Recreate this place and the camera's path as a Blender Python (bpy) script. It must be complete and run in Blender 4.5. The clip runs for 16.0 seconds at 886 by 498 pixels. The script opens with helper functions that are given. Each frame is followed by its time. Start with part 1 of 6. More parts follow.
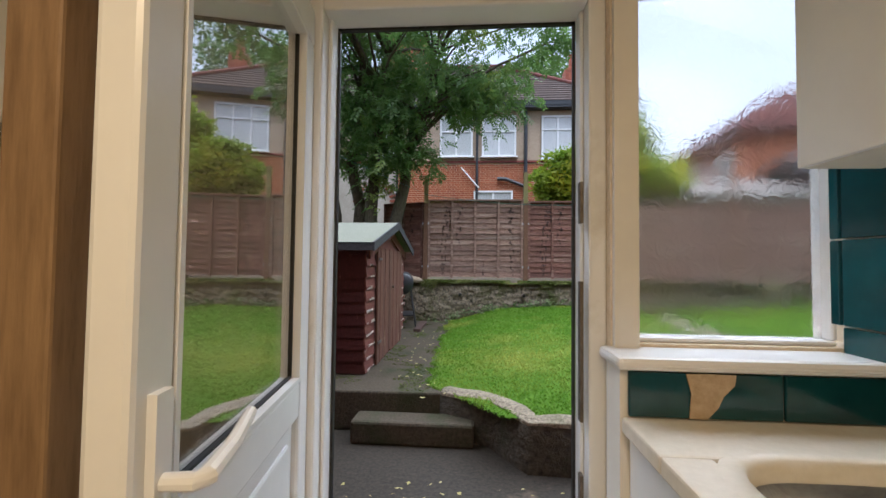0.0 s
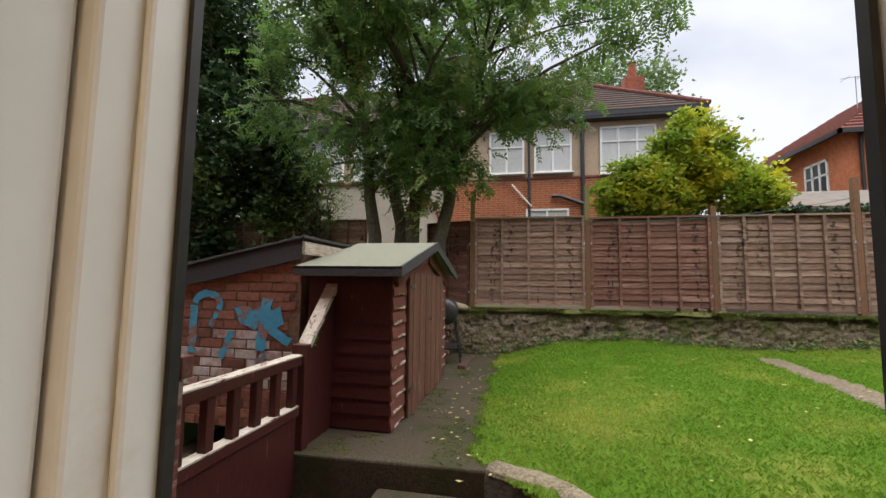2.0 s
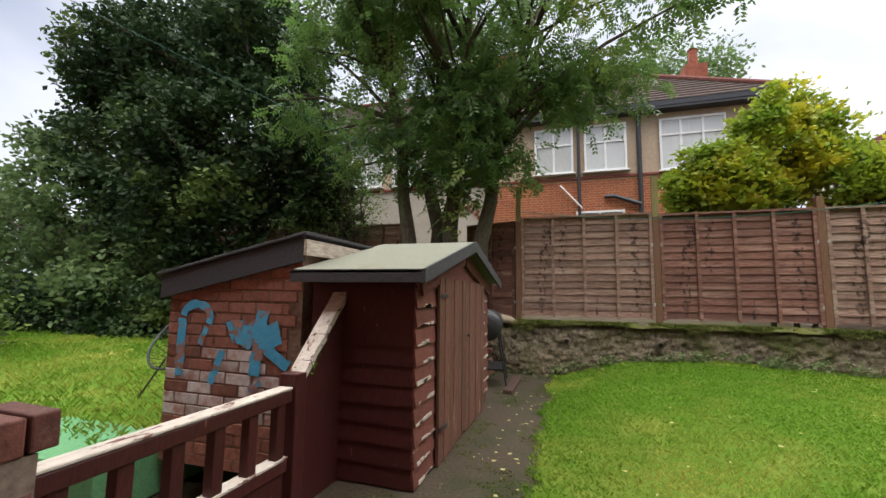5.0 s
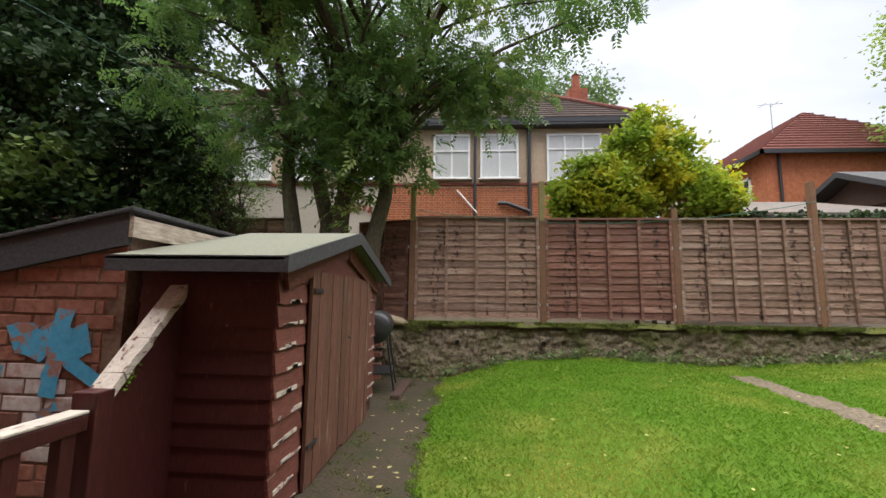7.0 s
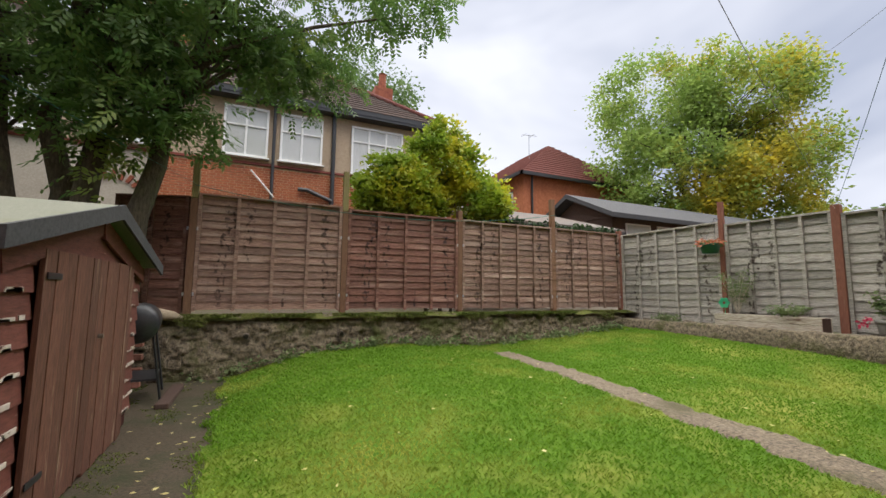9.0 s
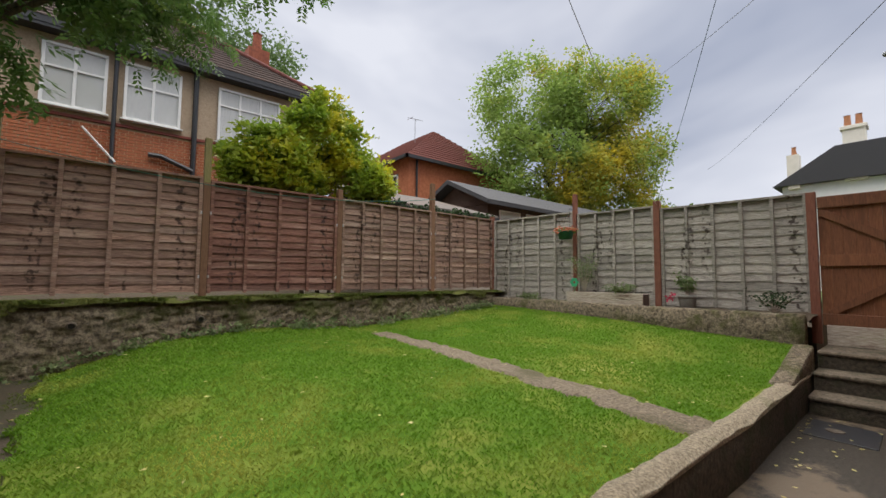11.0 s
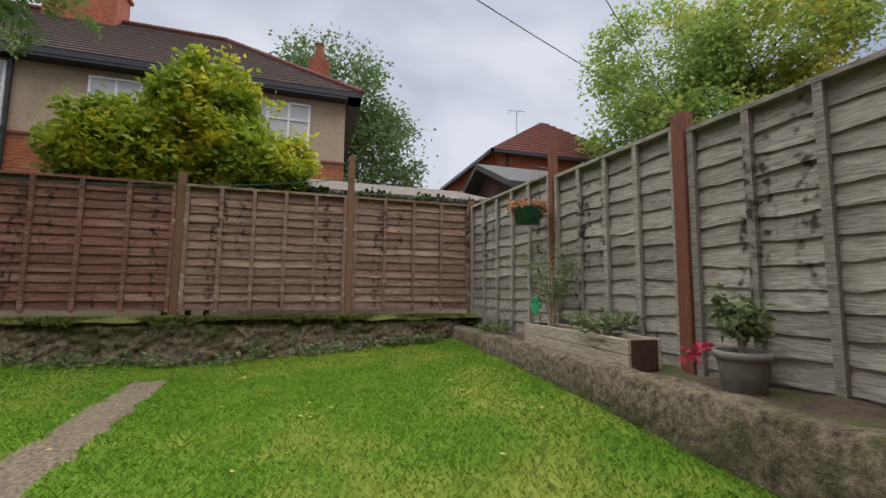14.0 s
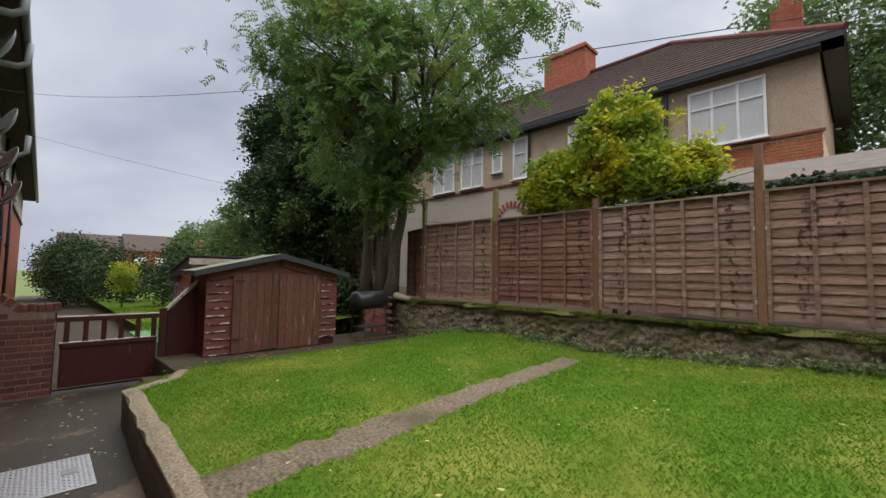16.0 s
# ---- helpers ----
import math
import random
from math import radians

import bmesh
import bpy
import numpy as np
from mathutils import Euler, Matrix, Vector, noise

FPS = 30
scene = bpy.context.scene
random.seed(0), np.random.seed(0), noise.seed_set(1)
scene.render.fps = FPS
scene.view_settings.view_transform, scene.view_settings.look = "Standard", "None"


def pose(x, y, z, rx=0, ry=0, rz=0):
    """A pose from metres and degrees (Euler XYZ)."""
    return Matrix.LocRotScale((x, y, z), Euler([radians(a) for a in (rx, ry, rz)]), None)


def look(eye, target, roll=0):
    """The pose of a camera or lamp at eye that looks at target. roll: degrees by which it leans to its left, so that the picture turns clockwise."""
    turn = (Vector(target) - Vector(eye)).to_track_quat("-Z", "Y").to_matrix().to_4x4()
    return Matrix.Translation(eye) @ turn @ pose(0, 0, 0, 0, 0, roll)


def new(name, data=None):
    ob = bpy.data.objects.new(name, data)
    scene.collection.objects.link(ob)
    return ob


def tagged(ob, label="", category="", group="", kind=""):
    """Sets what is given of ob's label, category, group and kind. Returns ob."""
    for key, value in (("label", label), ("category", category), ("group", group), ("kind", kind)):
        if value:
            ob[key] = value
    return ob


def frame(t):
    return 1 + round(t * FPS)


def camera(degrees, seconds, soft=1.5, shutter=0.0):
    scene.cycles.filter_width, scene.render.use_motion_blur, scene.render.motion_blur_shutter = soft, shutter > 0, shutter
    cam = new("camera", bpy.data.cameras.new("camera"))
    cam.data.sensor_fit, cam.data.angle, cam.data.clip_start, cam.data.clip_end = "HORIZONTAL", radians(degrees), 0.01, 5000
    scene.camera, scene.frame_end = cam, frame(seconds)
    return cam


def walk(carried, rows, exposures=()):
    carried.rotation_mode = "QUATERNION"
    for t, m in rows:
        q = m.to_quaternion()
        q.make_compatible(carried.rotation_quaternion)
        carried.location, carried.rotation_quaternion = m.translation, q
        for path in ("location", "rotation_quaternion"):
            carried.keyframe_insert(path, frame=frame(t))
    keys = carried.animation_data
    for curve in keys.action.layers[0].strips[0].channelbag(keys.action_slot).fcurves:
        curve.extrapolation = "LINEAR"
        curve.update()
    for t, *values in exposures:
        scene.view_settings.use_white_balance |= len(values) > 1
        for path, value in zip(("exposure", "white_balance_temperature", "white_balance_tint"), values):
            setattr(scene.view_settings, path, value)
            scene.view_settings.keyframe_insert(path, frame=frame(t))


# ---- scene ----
cam = camera(94.4, 16.0)
METRES, EYE, TILT, LEAN, TURN = 7.9, 1.3315, 0.0, 0.0, 4.2
ROWS = [
    (0.0, 0.0, 0.0, 0.0, -0.02, 1.93, -0.65),
    (0.5, 0.0006, 0.0259, 0.0022, 0.97, 2.54, -0.72),
    (1.0, 0.0042, 0.0515, 0.0029, 2.47, 3.31, -0.74),
    (1.5, 0.0077, 0.0746, 0.0059, 4.62, 4.13, -0.76),
    (2.0, 0.0058, 0.0966, 0.0067, 7.17, 4.9, -0.78),
    (2.5, 0.0013, 0.1167, 0.0074, 10.07, 5.52, -0.82),
    (3.0, -0.0008, 0.1352, 0.008, 12.71, 5.88, -0.85),
    (5.5, -0.0011, 0.2061, 0.0046, 13.31, 6.14, -0.76),
    (6.0, 0.0059, 0.2198, 0.0011, 10.04, 6.39, -0.76),
    (6.5, 0.0079, 0.2239, 0.0009, 5.33, 6.67, -0.76),
    (7.0, 0.0059, 0.2276, -0.0003, -0.74, 6.89, -0.75),
    (7.5, 0.0019, 0.2288, -0.0005, -7.73, 6.94, -0.72),
    (8.0, -0.0006, 0.2293, -0.0011, -15.03, 6.85, -0.67),
    (8.5, -0.0016, 0.2301, -0.0022, -22.17, 6.59, -0.59),
    (9.0, -0.0018, 0.2305, -0.0029, -28.66, 6.1, -0.59),
    (11.5, 0.0075, 0.2234, -0.0054, -51.95, 2.66, -0.54),
    (12.0, 0.0088, 0.223, -0.005, -61.16, 1.76, -0.61),
    (12.5, 0.0394, 0.242, -0.007, -67.44, 1.08, -0.63),
    (13.0, 0.1975, 0.2387, -0.0047, -75.0, 0.85, -0.58),
    (13.5, 0.3810, 0.2528, 0.0006, -56.89, 3.35, -0.61),
    (14.0, 0.5585, 0.2678, 0.0013, -21.45, 5.51, -0.58),
    (14.3, 0.6550, 0.2475, 0.0125, -3.2, 5.85, -0.74),
    (14.5, 0.7, 0.2315, 0.019, 7.77, 5.99, -0.88),
    (15.0, 0.7036, 0.2072, 0.0202, 30.92, 5.13, -1.0),
    (15.5, 0.7013, 0.2062, 0.0202, 37.82, 4.35, -0.97),
    (16.0, 0.7012, 0.2072, 0.0203, 41.48, 3.71, -0.95),
]
walk(cam, [(t, pose(0, 0, EYE, TILT, LEAN, TURN) @ pose(METRES * x, METRES * y, METRES * z, 90 + pitch, roll, yaw)) for t, x, y, z, yaw, pitch, roll in ROWS],
     [(0.0, 0.98, 5450, 10), (1.0, 0.72, 6050, 10), (2.5, 0.7, 6700, 10), (5.5, 0.9, 6550, 10), (7.5, 0.88, 6550, 10), (9.0, 0.72, 6600, 10), (12.0, 0.3, 6600, 10), (13.5, 0.27, 6450, 10), (16.0, 0.27, 6500, 10)])

# ---- world and light ----
world = bpy.data.worlds.new("overcast")
scene.world = world
world.use_nodes = True
wn, wl = world.node_tree.nodes, world.node_tree.links
wn.clear()
w_out, w_bg = wn.new("ShaderNodeOutputWorld"), wn.new("ShaderNodeBackground")
w_sky = wn.new("ShaderNodeTexSky")
w_sky.sky_type, w_sky.sun_disc = "NISHITA", False
w_sky.sun_elevation, w_sky.sun_rotation = radians(78), radians(200)
w_tc, w_map, w_noise, w_ramp, w_mix = (wn.new("ShaderNodeTexCoord"), wn.new("ShaderNodeMapping"), wn.new("ShaderNodeTexNoise"),
                                       wn.new("ShaderNodeValToRGB"), wn.new("ShaderNodeMix"))
w_map.inputs["Scale"].default_value = (1.1, 1.1, 2.2)
w_noise.inputs["Scale"].default_value, w_noise.inputs["Detail"].default_value = 1.5, 4
w_noise.inputs["Distortion"].default_value = 0.4
w_ramp.color_ramp.elements[0].position, w_ramp.color_ramp.elements[1].position = 0.33, 0.66
w_ramp.color_ramp.elements[0].color = (4.5, 5.0, 6.4, 1)
w_ramp.color_ramp.elements[1].color = (9.0, 9.3, 10.3, 1)
w_mix.data_type = "RGBA"
w_mix.inputs[0].default_value = 0.93
wl.new(w_tc.outputs["Generated"], w_map.inputs["Vector"])
wl.new(w_map.outputs["Vector"], w_noise.inputs["Vector"])
wl.new(w_noise.outputs["Fac"], w_ramp.inputs["Fac"])
wl.new(w_sky.outputs["Color"], w_mix.inputs[6])
wl.new(w_ramp.outputs["Color"], w_mix.inputs[7])
wl.new(w_mix.outputs[2], w_bg.inputs["Color"])
w_bg.inputs["Strength"].default_value = 0.07
wl.new(w_bg.outputs["Background"], w_out.inputs["Surface"])

sun = new("sun", bpy.data.lights.new("sun", "SUN"))
sun.data.energy, sun.data.angle, sun.data.color = 4.8, radians(105), (1.0, 0.97, 0.92)
sun.matrix_world = look((0.6, 5.4, 16), (0, 4, 0))

# warm ceiling lamp of the kitchen
lamp = new("kitchen_ceiling_light", bpy.data.lights.new("kitchen_ceiling_light", "AREA"))
lamp.data.shape, lamp.data.size, lamp.data.energy, lamp.data.color = "DISK", 0.35, 11, (1.0, 0.70, 0.38)
lamp.matrix_world = pose(-0.1, -0.75, 2.54)


# ---- materials ----
def mat(name, c1, c2, scale=12.0, rough=0.8, bump=0.3, stretch=(1, 1, 1), stain=None, stain_scale=1.5, stain_at=0.55, metal=0.0,
        var=0.0, translucent=0.0, spec=0.4, dist=0.004, stain_soft=0.12, detail=6.0, knots=None):
    """Two-tone grain, a larger stain of a third colour, bump, and a shift from piece to piece."""
    m = bpy.data.materials.new(name)
    m.use_nodes = True
    n, l = m.node_tree.nodes, m.node_tree.links
    p = n["Principled BSDF"]
    p.inputs["Roughness"].default_value, p.inputs["Metallic"].default_value = rough, metal
    p.inputs["Specular IOR Level"].default_value = spec
    tc, mp = n.new("ShaderNodeTexCoord"), n.new("ShaderNodeMapping")
    info, shift = n.new("ShaderNodeObjectInfo"), n.new("ShaderNodeVectorMath")
    shift.operation = "MULTIPLY"
    comb = n.new("ShaderNodeCombineXYZ")
    for k in range(3):
        l.new(info.outputs["Random"], comb.inputs[k])
    l.new(comb.outputs[0], shift.inputs[0])
    shift.inputs[1].default_value = (37.0, 53.0, 71.0)
    add = n.new("ShaderNodeVectorMath")
    l.new(tc.outputs["Object"], add.inputs[0])
    l.new(shift.outputs[0], add.inputs[1])
    l.new(add.outputs[0], mp.inputs["Vector"])
    mp.inputs["Scale"].default_value = stretch
    fine = n.new("ShaderNodeTexNoise")
    fine.inputs["Scale"].default_value, fine.inputs["Detail"].default_value = scale, detail
    fine.inputs["Roughness"].default_value = 0.65
    l.new(mp.outputs[0], fine.inputs["Vector"])
    ramp = n.new("ShaderNodeValToRGB")
    ramp.color_ramp.elements[0].position, ramp.color_ramp.elements[1].position = 0.3, 0.7
    ramp.color_ramp.elements[0].color, ramp.color_ramp.elements[1].color = (*c1, 1), (*c2, 1)
    l.new(fine.outputs["Fac"], ramp.inputs["Fac"])
    colour = ramp.outputs["Color"]
    if stain:
        big = n.new("ShaderNodeTexNoise")
        big.inputs["Scale"].default_value, big.inputs["Detail"].default_value = stain_scale, 8
        big.inputs["Roughness"].default_value = 0.7
        l.new(mp.outputs[0], big.inputs["Vector"])
        rng = n.new("ShaderNodeMapRange")
        rng.inputs[1].default_value, rng.inputs[2].default_value = stain_at, stain_at + stain_soft
        l.new(big.outputs["Fac"], rng.inputs[0])
        mix = n.new("ShaderNodeMix")
        mix.data_type = "RGBA"
        mix.inputs[7].default_value = (*stain, 1)
        l.new(rng.outputs[0], mix.inputs[0])
        l.new(colour, mix.inputs[6])
        colour = mix.outputs[2]
    if knots:
        parts = []
        for scale_k, lo, hi in (((5.5, 1, 0.5), 0.56, 0.62), ((16, 1, 15), 0.5, 0.62)):
            km, kn, kr = n.new("ShaderNodeMapping"), n.new("ShaderNodeTexNoise"), n.new("ShaderNodeMapRange")
            km.inputs["Scale"].default_value = scale_k
            l.new(tc.outputs["Object"], km.inputs["Vector"])
            l.new(km.outputs[0], kn.inputs["Vector"])
            kn.inputs["Scale"].default_value, kn.inputs["Detail"].default_value = 1.0, 2
            kr.inputs[1].default_value, kr.inputs[2].default_value = lo, hi
            l.new(kn.outputs["Fac"], kr.inputs[0])
            parts.append(kr.outputs[0])
        both = n.new("ShaderNodeMath")
        both.operation = "MULTIPLY"
        l.new(parts[0], both.inputs[0])
        l.new(parts[1], both.inputs[1])
        kmix = n.new("ShaderNodeMix")
        kmix.data_type = "RGBA"
        kmix.inputs[7].default_value = (*knots, 1)
        l.new(both.outputs[0], kmix.inputs[0])
        l.new(colour, kmix.inputs[6])
        colour = kmix.outputs[2]
    if var:
        hsv, vr = n.new("ShaderNodeHueSaturation"), n.new("ShaderNodeMapRange")
        vr.inputs[3].default_value, vr.inputs[4].default_value = 1 - var, 1 + var
        l.new(info.outputs["Random"], vr.inputs[0])
        l.new(vr.outputs[0], hsv.inputs["Value"])
        l.new(colour, hsv.inputs["Color"])
        colour = hsv.outputs["Color"]
    l.new(colour, p.inputs["Base Color"])
    if bump:
        b = n.new("ShaderNodeBump")
        b.inputs["Strength"].default_value, b.inputs["Distance"].default_value = bump, dist
        l.new(fine.outputs["Fac"], b.inputs["Height"])
        l.new(b.outputs[0], p.inputs["Normal"])
    if translucent:
        tr, ms = n.new("ShaderNodeBsdfTranslucent"), n.new("ShaderNodeMixShader")
        ms.inputs[0].default_value = translucent
        l.new(colour, tr.inputs["Color"])
        l.new(p.outputs[0], ms.inputs[1])
        l.new(tr.outputs[0], ms.inputs[2])
        l.new(ms.outputs[0], n["Material Output"].inputs["Surface"])
    return m


def glass_mat(name, rough=0.0, tint=(1, 1, 1), gloss=0.12, wavy=0.0, scale=14.0, rainy=False):
    """A clear or obscure pane: mostly see-through, with a mirror share that grows at grazing angles."""
    m = bpy.data.materials.new(name)
    m.use_nodes = True
    n, l = m.node_tree.nodes, m.node_tree.links
    n.remove(n["Principled BSDF"])
    through_sh = n.new("ShaderNodeBsdfRefraction" if rough else "ShaderNodeBsdfTransparent")
    through_sh.inputs["Color"].default_value = (*tint, 1)
    gl = n.new("ShaderNodeBsdfGlossy")
    gl.inputs["Roughness"].default_value = 0.02 + rough * 0.3
    if rough:
        through_sh.inputs["Roughness"].default_value, through_sh.inputs["IOR"].default_value = rough, 1.06
    lw_node, pw, fr = n.new("ShaderNodeLayerWeight"), n.new("ShaderNodeMath"), n.new("ShaderNodeMath")
    pw.operation, fr.operation, fr.use_clamp = "POWER", "MULTIPLY_ADD", True
    pw.inputs[1].default_value = 4.0 - 1.5 * gloss
    fr.inputs[1].default_value, fr.inputs[2].default_value = 0.85, 0.04 + 0.1 * gloss
    l.new(lw_node.outputs["Facing"], pw.inputs[0])
    l.new(pw.outputs[0], fr.inputs[0])
    mx = n.new("ShaderNodeMixShader")
    l.new(fr.outputs[0], mx.inputs[0])
    l.new(through_sh.outputs[0], mx.inputs[1])
    l.new(gl.outputs[0], mx.inputs[2])
    l.new(mx.outputs[0], n["Material Output"].inputs["Surface"])
    if wavy:
        tc, ns, b = n.new("ShaderNodeTexCoord"), n.new("ShaderNodeTexNoise"), n.new("ShaderNodeBump")
        ns.inputs["Scale"].default_value, ns.inputs["Distortion"].default_value = scale, 2.2
        ns.inputs["Detail"].default_value = 2
        l.new(tc.outputs["Object"], ns.inputs["Vector"])
        l.new(ns.outputs["Fac"], b.inputs["Height"])
        b.inputs["Strength"].default_value, b.inputs["Distance"].default_value = wavy, 0.02
        l.new(b.outputs[0], gl.inputs["Normal"])
        if rough:
            l.new(b.outputs[0], through_sh.inputs["Normal"])
    return m


M = {}
M["grass"] = mat("grass", (0.085, 0.20, 0.013), (0.20, 0.36, 0.032), 30, 0.75, 0.5, stain=(0.42, 0.43, 0.09), stain_scale=0.75, stain_at=0.49, stain_soft=0.2, translucent=0.3, spec=0.2)
M["turf"] = mat("turf", (0.05, 0.115, 0.009), (0.105, 0.19, 0.018), 30, 0.9, 0.5, stain=(0.23, 0.24, 0.05), stain_scale=0.75, stain_at=0.49, stain_soft=0.2, spec=0.1)
M["soil"] = mat("soil", (0.05, 0.036, 0.024), (0.12, 0.09, 0.06), 25, 0.95, 0.8, dist=0.02, stain=(0.07, 0.09, 0.02), stain_at=0.52)
M["ground"] = mat("ground", (0.07, 0.10, 0.03), (0.14, 0.19, 0.05), 6, 0.95, 0.3)
M["concrete"] = mat("concrete", (0.03, 0.023, 0.014), (0.095, 0.072, 0.045), 50, 0.85, 0.7, dist=0.008, stain=(0.032, 0.036, 0.012), stain_scale=2.2, stain_at=0.48, stain_soft=0.16)
M["wet"] = mat("damp_concrete", (0.018, 0.015, 0.012), (0.062, 0.05, 0.037), 45, 0.55, 0.6, stain=(0.14, 0.105, 0.072), stain_scale=0.7, stain_at=0.54, stain_soft=0.05, spec=0.28)
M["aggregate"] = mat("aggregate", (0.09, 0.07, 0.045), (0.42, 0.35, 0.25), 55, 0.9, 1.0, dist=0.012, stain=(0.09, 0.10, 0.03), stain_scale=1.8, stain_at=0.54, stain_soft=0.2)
M["rough_wall"] = mat("rough_wall", (0.03, 0.024, 0.017), (0.30, 0.24, 0.165), 24, 0.95, 1.0, dist=0.035, stain=(0.07, 0.075, 0.02), stain_scale=2.6, stain_at=0.5, stain_soft=0.14)
M["moss"] = mat("moss", (0.05, 0.058, 0.014), (0.16, 0.17, 0.035), 40, 1.0, 0.5, dist=0.01)
M["fence_brown"] = mat("fence_brown", (0.09, 0.048, 0.036), (0.37, 0.235, 0.175), 9, 0.85, 0.5, (1.2, 14, 14), stain=(0.50, 0.39, 0.31), stain_scale=0.8, stain_at=0.5, stain_soft=0.3, var=0.25, knots=(0.05, 0.028, 0.02))
M["fence_red"] = mat("fence_red", (0.065, 0.026, 0.02), (0.26, 0.125, 0.09), 9, 0.85, 0.5, (1.2, 14, 14), stain=(0.44, 0.30, 0.235), stain_scale=0.8, stain_at=0.52, stain_soft=0.3, var=0.25, knots=(0.035, 0.016, 0.013))
M["fence_grey"] = mat("fence_grey", (0.105, 0.095, 0.084), (0.46, 0.425, 0.375), 9, 0.9, 0.5, (1.2, 14, 14), stain=(0.36, 0.335, 0.28), stain_scale=0.8, stain_at=0.5, stain_soft=0.3, var=0.25, knots=(0.055, 0.042, 0.034))
M["post_brown"] = mat("post_brown", (0.13, 0.065, 0.035), (0.26, 0.14, 0.08), 10, 0.8, 0.4, (12, 12, 1.2), var=0.15)
M["post_red"] = mat("post_red", (0.12, 0.04, 0.025), (0.22, 0.085, 0.05), 10, 0.7, 0.4, (12, 12, 1.2), stain=(0.24, 0.15, 0.1), stain_at=0.6, var=0.12)
M["post_green"] = mat("post_green", (0.16, 0.14, 0.05), (0.30, 0.26, 0.11), 10, 0.8, 0.4, (12, 12, 1.2))
M["maroon"] = mat("maroon", (0.036, 0.008, 0.008), (0.075, 0.017, 0.015), 12, 0.5, 0.35, (8, 8, 1.5), stain=(0.19, 0.08, 0.065), stain_scale=2.2, stain_at=0.64, stain_soft=0.04, var=0.1)
M["shed_red"] = mat("shed_red", (0.085, 0.024, 0.018), (0.175, 0.058, 0.042), 10, 0.7, 0.5, (1.6, 1.6, 9), stain=(0.30, 0.20, 0.155), stain_scale=2.4, stain_at=0.65, stain_soft=0.06, var=0.15)
M["shed_board"] = mat("shed_board", (0.065, 0.026, 0.017), (0.17, 0.075, 0.05), 10, 0.75, 0.5, (10, 10, 1.2), stain=(0.33, 0.24, 0.17), stain_scale=1.2, stain_at=0.58, stain_soft=0.12, var=0.2)
M["worn"] = mat("worn_paint", (0.42, 0.36, 0.31), (0.66, 0.60, 0.53), 10, 0.9, 0.7, (6, 1.5, 6), stain=(0.13, 0.05, 0.035), stain_scale=5, stain_at=0.55, stain_soft=0.06)
M["felt"] = mat("roof_felt", (0.16, 0.165, 0.13), (0.26, 0.265, 0.21), 90, 0.95, 0.4, stain=(0.19, 0.19, 0.12), stain_scale=1.2)
M["felt_dark"] = mat("felt_dark", (0.03, 0.03, 0.034), (0.07, 0.07, 0.075), 60, 0.8, 0.4)
M["brick"] = mat("brick", (0.20, 0.052, 0.032), (0.38, 0.12, 0.065), 9, 0.85, 0.5, stain=(0.17, 0.055, 0.04), stain_scale=3, stain_at=0.58, stain_soft=0.2, var=0.28)
M["brick_old"] = mat("brick_old", (0.19, 0.075, 0.052), (0.34, 0.15, 0.11), 28, 0.95, 0.8, dist=0.008, stain=(0.16, 0.10, 0.075), stain_scale=4, stain_at=0.55, stain_soft=0.2, var=0.25)
M["brick_maroon"] = mat("brick_maroon", (0.075, 0.024, 0.018), (0.16, 0.058, 0.042), 28, 0.7, 0.7, dist=0.008, stain=(0.24, 0.14, 0.10), stain_scale=5, stain_at=0.6, var=0.35)
M["brick_white"] = mat("whitewashed_brick", (0.42, 0.36, 0.35), (0.66, 0.62, 0.61), 18, 0.9, 0.6, stain=(0.36, 0.18, 0.14), stain_scale=6, stain_at=0.47, stain_soft=0.16, var=0.15)
M["mortar"] = mat("mortar", (0.64, 0.53, 0.38), (0.80, 0.68, 0.52), 50, 0.95, 0.5)
M["mortar_mid"] = mat("mortar_mid", (0.14, 0.085, 0.06), (0.28, 0.19, 0.14), 40, 0.95, 0.6, stain=(0.10, 0.05, 0.04), stain_scale=3)
M["mortar_dark"] = mat("mortar_dark", (0.13, 0.09, 0.07), (0.24, 0.19, 0.15), 40, 0.95, 0.6)
M["upvc"] = mat("white_plastic", (0.74, 0.74, 0.74), (0.80, 0.80, 0.79), 5, 0.3, 0.02, stain=(0.64, 0.62, 0.58), stain_scale=1.5, stain_at=0.62)
M["white_wall"] = mat("cream_wall", (0.70, 0.66, 0.58), (0.78, 0.74, 0.66), 4, 0.7, 0.1)
M["worktop"] = mat("worktop", (0.72, 0.66, 0.55), (0.80, 0.74, 0.63), 50, 0.35, 0.02)
M["steel"] = mat("steel", (0.30, 0.30, 0.30), (0.42, 0.42, 0.42), 40, 0.3, 0.05, (1, 12, 1), metal=0.9)
M["tile"] = mat("teal_tile", (0.006, 0.045, 0.055), (0.012, 0.075, 0.085), 6, 0.12, 0.02, spec=0.6, var=0.25)
M["plaster"] = mat("bare_plaster", (0.38, 0.28, 0.17), (0.55, 0.43, 0.29), 40, 0.95, 0.8)
M["black"] = mat("black_gloss", (0.008, 0.008, 0.01), (0.018, 0.018, 0.02), 20, 0.22, 0.03, spec=0.6)
M["iron"] = mat("black_paint", (0.012, 0.013, 0.016), (0.03, 0.031, 0.036), 25, 0.38, 0.15, spec=0.6)
M["rubber"] = mat("seal", (0.015, 0.015, 0.015), (0.03, 0.03, 0.03), 25, 0.6, 0.0)
M["rust"] = mat("hinge_plate", (0.10, 0.075, 0.05), (0.22, 0.19, 0.16), 30, 0.5, 0.2, metal=0.7)
